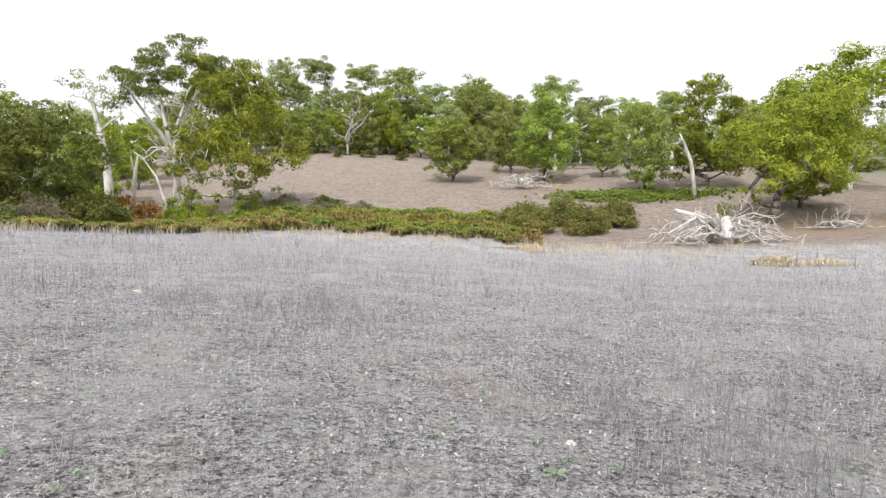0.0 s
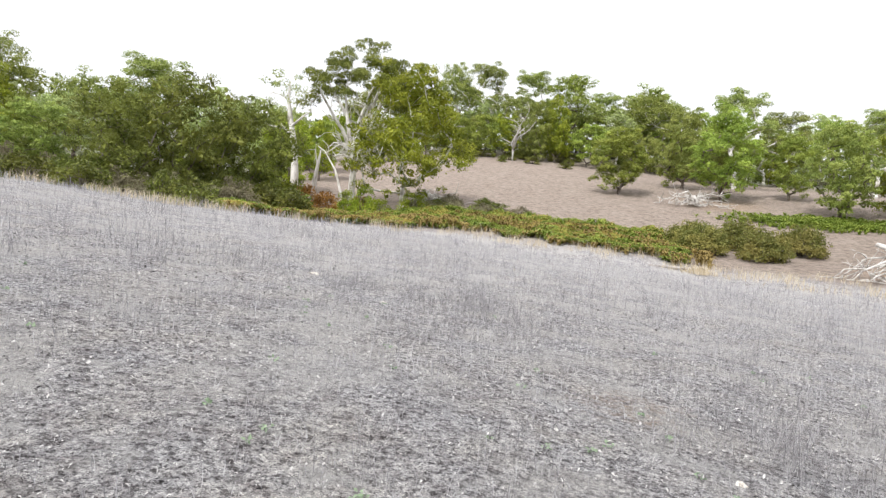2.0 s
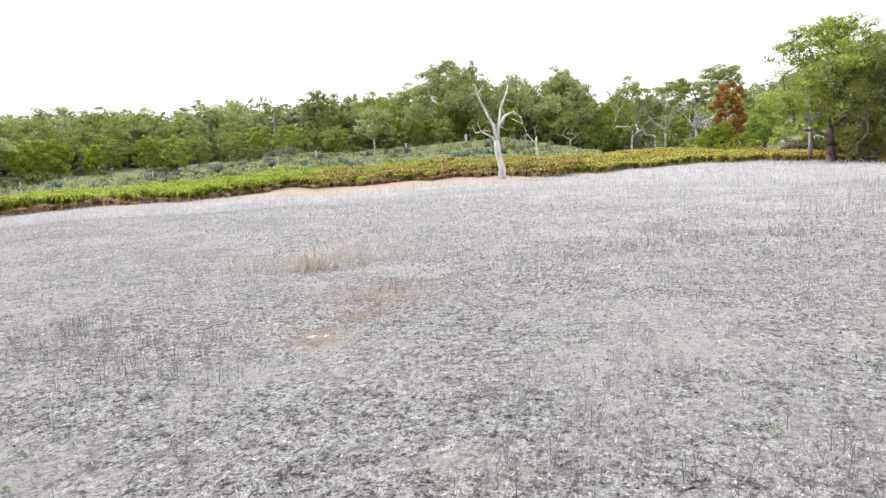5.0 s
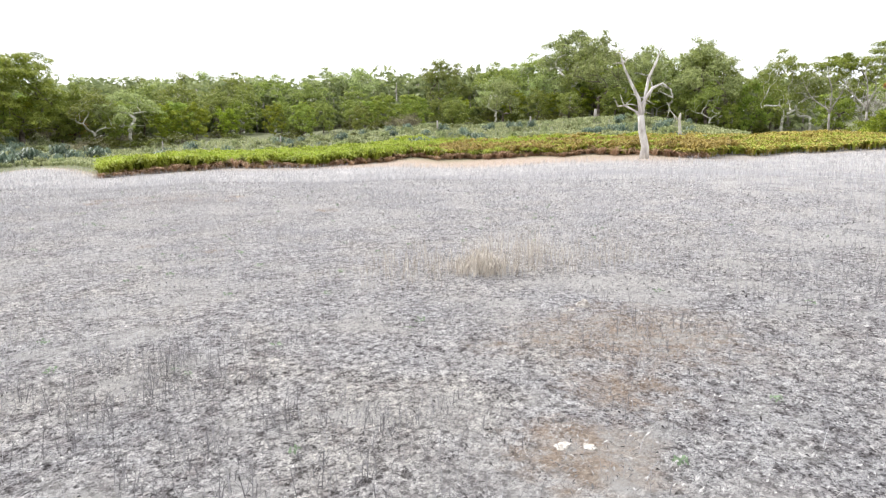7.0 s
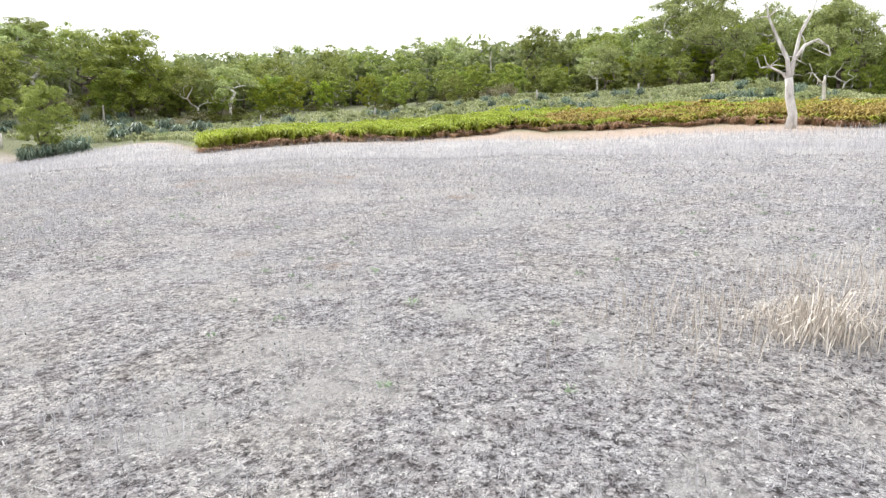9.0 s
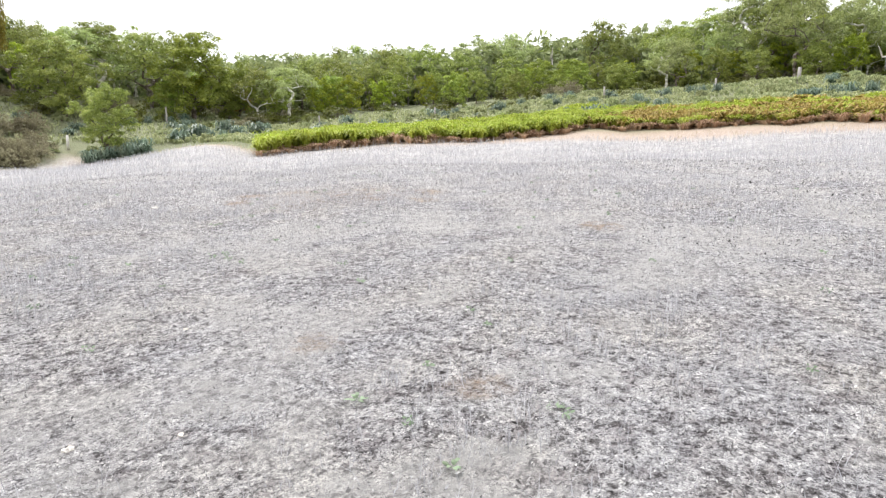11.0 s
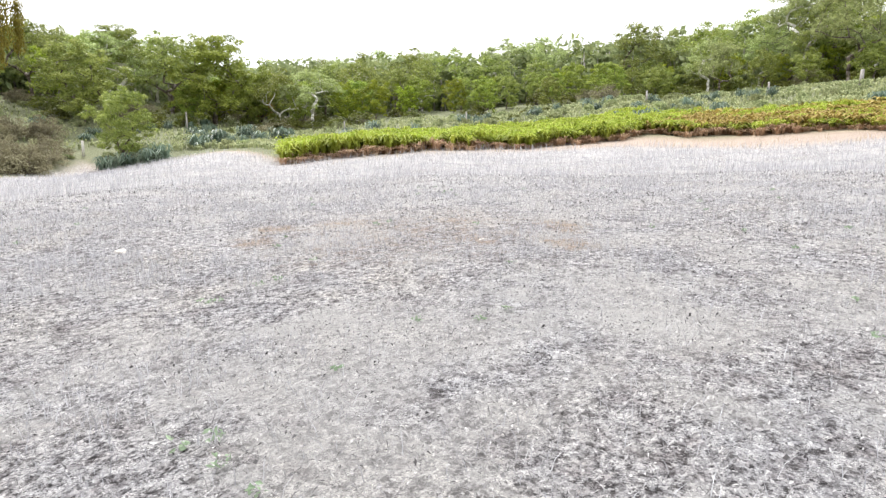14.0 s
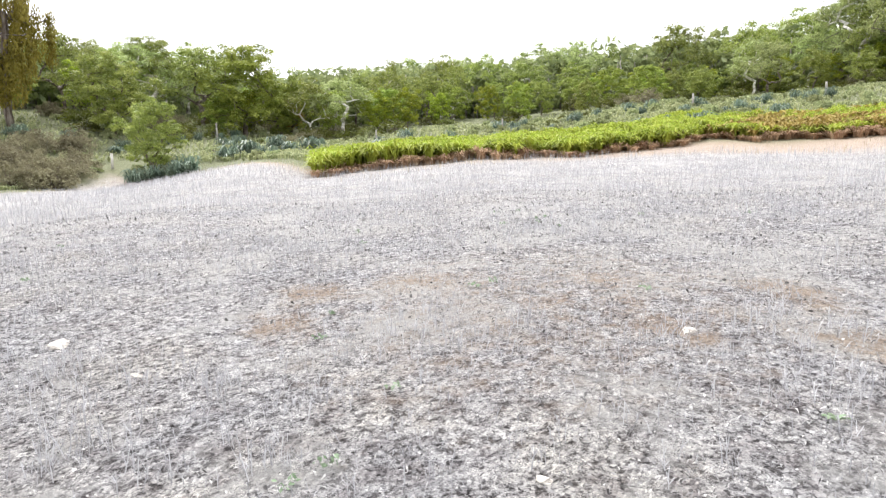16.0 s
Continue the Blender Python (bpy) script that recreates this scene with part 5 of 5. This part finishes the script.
for i, (x, y, s) in enumerate(((0.93, 4.09, 0.12), (-4.84, 10.0, 0.32), (-2.96, 8.37, 0.16), (-10.2, -5.14, 0.15), (-10.05, -5.2, 0.09), (-13.32, -19.36, 0.22), (-13.46, -18.44, 0.1),
                               (-15.69, -16.44, 0.13), (-14.0, -16.18, 0.09), (-7.64, -4.52, 0.12), (-7.69, -4.4, 0.1), (-10.58, -12.94, 0.07), (-16.6, 0.04, 0.22), (-4.68, 0.87, 0.12),
                               (-4.58, -0.23, 0.08), (-9.42, -11.77, 0.09), (-9.83, -11.5, 0.07), (-46.5, 20.1, 0.9), (-26.5, 18.9, 0.5))):
    stone(x, y, s * 0.62, i + 1, 1.3 if i == 3 else 0.4)


def log_piece(x, y, length, radius, turn, label, wood=DEAD_WOOD):
    rng = np.random.default_rng(int(abs(x) * 10))
    sh = Shape()
    sh.tube(((-length / 2, 0, radius * 0.8), (0, 0.03, radius), (length / 2, 0, radius * 0.9)), (radius, radius * 0.95, radius * 0.75), 9, rng)
    ob = new("log", sh.mesh("log", wood))
    ob.matrix_basis = pose(*spot(x, y), 0, 0, turn)
    tagged(ob, label, "log")


log_piece(-27.3, 19.2, 1.1, 0.13, 35, "pale sawn log at the paddock edge")
log_piece(-26.3, 18.6, 0.8, 0.12, 20, "short pale log at the paddock edge")
log_piece(3.6, 36.4, 2.2, 0.07, 5, "grey log on the creek flat", GREY_WOOD)


def post(x, y, height, radius, mat, label):
    rng = np.random.default_rng(int(abs(y) * 10))
    sh = Shape()
    sh.tube(((0, 0, -0.2), (0.01, 0, height * 0.5), (0.03, 0.01, height)), (radius, radius * 0.95, radius * 0.85), 8, rng)
    ob = new("fence_post", sh.mesh("fence_post", mat))
    ob.matrix_basis = pose(*spot(x, y))
    tagged(ob, label, "post", "fence posts")


post(-32.9, -81.9, 1.5, 0.13, BARK_WHITE, "pale wooden fence post beside the track")
post(-49.7, -94.7, 2.4, 0.12, GREY_WOOD, "tall grey wooden post on the slope")
for x, y, h, r in ((-80.9, -45.5, 1.6, 0.12), (-86, -34, 1.5, 0.12), (-66, -60, 1.4, 0.1), (-58, -72, 1.4, 0.1), (-89, -26, 1.8, 0.2)):
    post(x, y, h, r, GREY_WOOD, "weathered grey fence post on the slope")
for x, y, h in ((19.1, 31.9, 0.9), (19.4, 29.4, 1.0), (17.9, 31.6, 0.8)):
    post(x, y, h, 0.03, GREY_WOOD, "thin short stake in the dry grass")


def tussock(x, y, width, height, count, mat, label, seed, blade=0.004, slump=0.3):
    rng = np.random.default_rng(seed)
    v = []
    cx, cy, cz = spot(x, y)
    for _ in range(count):
        w, u = rng.uniform(0, 6.28), rng.uniform(0, 1)
        p = np.array((rng.normal(0, width * 0.26), rng.normal(0, width * 0.26), 0))
        d, s = np.array((math.cos(w), math.sin(w), 0)), np.array((-math.sin(w), math.cos(w), 0)) * blade
        h = height * rng.uniform(0.5, 1.1)
        h *= 0.55 + 0.9 * math.exp(-((p[0] ** 2 + p[1] ** 2) / (0.1 * width * width)))
        m, e = p + d * h * (0.25 + 0.3 * slump) * u + (0, 0, h * 0.7), p + d * h * (0.5 + slump) * u + (0, 0, h * rng.uniform(0.5 - 0.4 * min(1, slump), 1.05))
        v += [p - s, p + s, m + s, m - s, m - s, m + s, e + s * 0.3, e - s * 0.3]
    ob = new("grass_tussock", quad_mesh("grass_tussock", np.array(v), mat))
    ob.matrix_basis = pose(cx, cy, cz)
    tagged(ob, label, "grass tussock", kind="stuff")


tussock(-11.25, -6.6, 0.7, 0.3, 420, STRAW_GOLD, "collapsed grey-white dry grass tussock", 701, 0.003, 0.9)
for i, (x, y, w, h, n) in enumerate(((-11.6, -6.1, 1.1, 0.42, 150), (-12.2, -6.6, 1.8, 0.42, 210), (-10.6, -7.2, 1.4, 0.36, 130), (-11.2, -7.4, 1.5, 0.3, 110), (-12.6, -5.6, 1.6, 0.32, 110))):
    tussock(x, y, w, h, n, STRAW_GOLD, "tall sparse golden grass beside the tussock", 702 + i * 11, 0.002)
tussock(16.7, 31.3, 2.6, 0.45, 700, STRAW_RICH, "flattened golden straw heap beside the stakes", 705, 0.014, 1.6)
tussock(19.0, 31.0, 2.2, 0.3, 450, STRAW_RICH, "low golden straw heap beside the stakes", 706, 0.014, 1.6)
log_piece(15.6, 31.2, 0.5, 0.13, 70, "short dark log end in the straw heap", BARK_BROWN)
tussock(5.1, 36.2, 2.0, 0.45, 260, STRAW_RICH, "golden dry grass on the creek flat", 707, 0.014)


def clod(x, y, size, seed):
    bm = bmesh.new()
    bmesh.ops.create_icosphere(bm, subdivisions=3, radius=size / 2)
    for v in bm.verts:
        k = 1 + 0.35 * noise.noise(v.co * (4 / size) + Vector((seed, 1, 0))) + 0.15 * noise.noise(v.co * (14 / size))
        v.co = Vector((v.co.x * k, v.co.y * k * 0.8, max(-0.05, v.co.z * k * 0.35)))
    me = bpy.data.meshes.new("earth_clod")
    bm.to_mesh(me)
    bm.free()
    me.materials.append(CLAY)
    ob = new("earth_clod", me)
    ob.matrix_basis = pose(*spot(x, y), 0, 0, 30)
    tagged(ob, "small scraped heap of ochre earth", "earth heap")


clod(-6.06, 2.73, 0.22, 1)


def rosette(x, y, size, seed):
    """A small leafy green weed flat on the soil."""
    rng = np.random.default_rng(seed)
    size *= 0.62
    root = thing("weed_rosette", "small green leafy weed growing in dry litter", "weed", "green weeds in the paddock")
    for k in range(8):
        w, ln, up = k * 2.4 + rng.normal(0, 0.4), size * rng.uniform(0.6, 1.1), rng.uniform(0.15, 0.7)
        d, s = np.array((math.cos(w), math.sin(w), 0)), np.array((-math.sin(w), math.cos(w), 0)) * size * 0.17
        z = np.array((0, 0, 1.0))
        verts = [d * 0.01, d * ln * 0.45 + s + z * ln * up * 0.5, d * ln * 0.45 - s + z * ln * up * 0.5, d * ln * 0.8 + s * 0.8 + z * ln * up * 0.6, d * ln * 0.8 - s * 0.8 + z * ln * up * 0.6, d * ln + z * ln * up * 0.45]
        part("leaf", mesh_of("leaf", verts, [0, 1, 2, 2, 1, 3, 4, 4, 3, 5], [3, 4, 3], WEED_GREEN), root)
    root.matrix_basis = pose(*spot(x, y, -0.012), 0, 0, seed * 40)


for i, (x, y, s) in enumerate(((0.72, 3.47, 0.16), (1.11, 3.61, 0.1), (0.03, 4.05, 0.11), (-0.59, 3.8, 0.06), (-8.19, -6.81, 0.1), (-7.52, -7.04, 0.07), (-7.5, -6.89, 0.06), (-8.93, -6.14, 0.07),
                               (-10.45, -9.19, 0.12), (-10.57, -11.09, 0.11), (-10.38, -10.27, 0.1), (-15.0, -15.57, 0.1), (-11.0, -14.18, 0.09), (-14.05, -14.9, 0.09), (0.85, 3.75, 0.08))):
    rosette(x, y, s, i + 1)
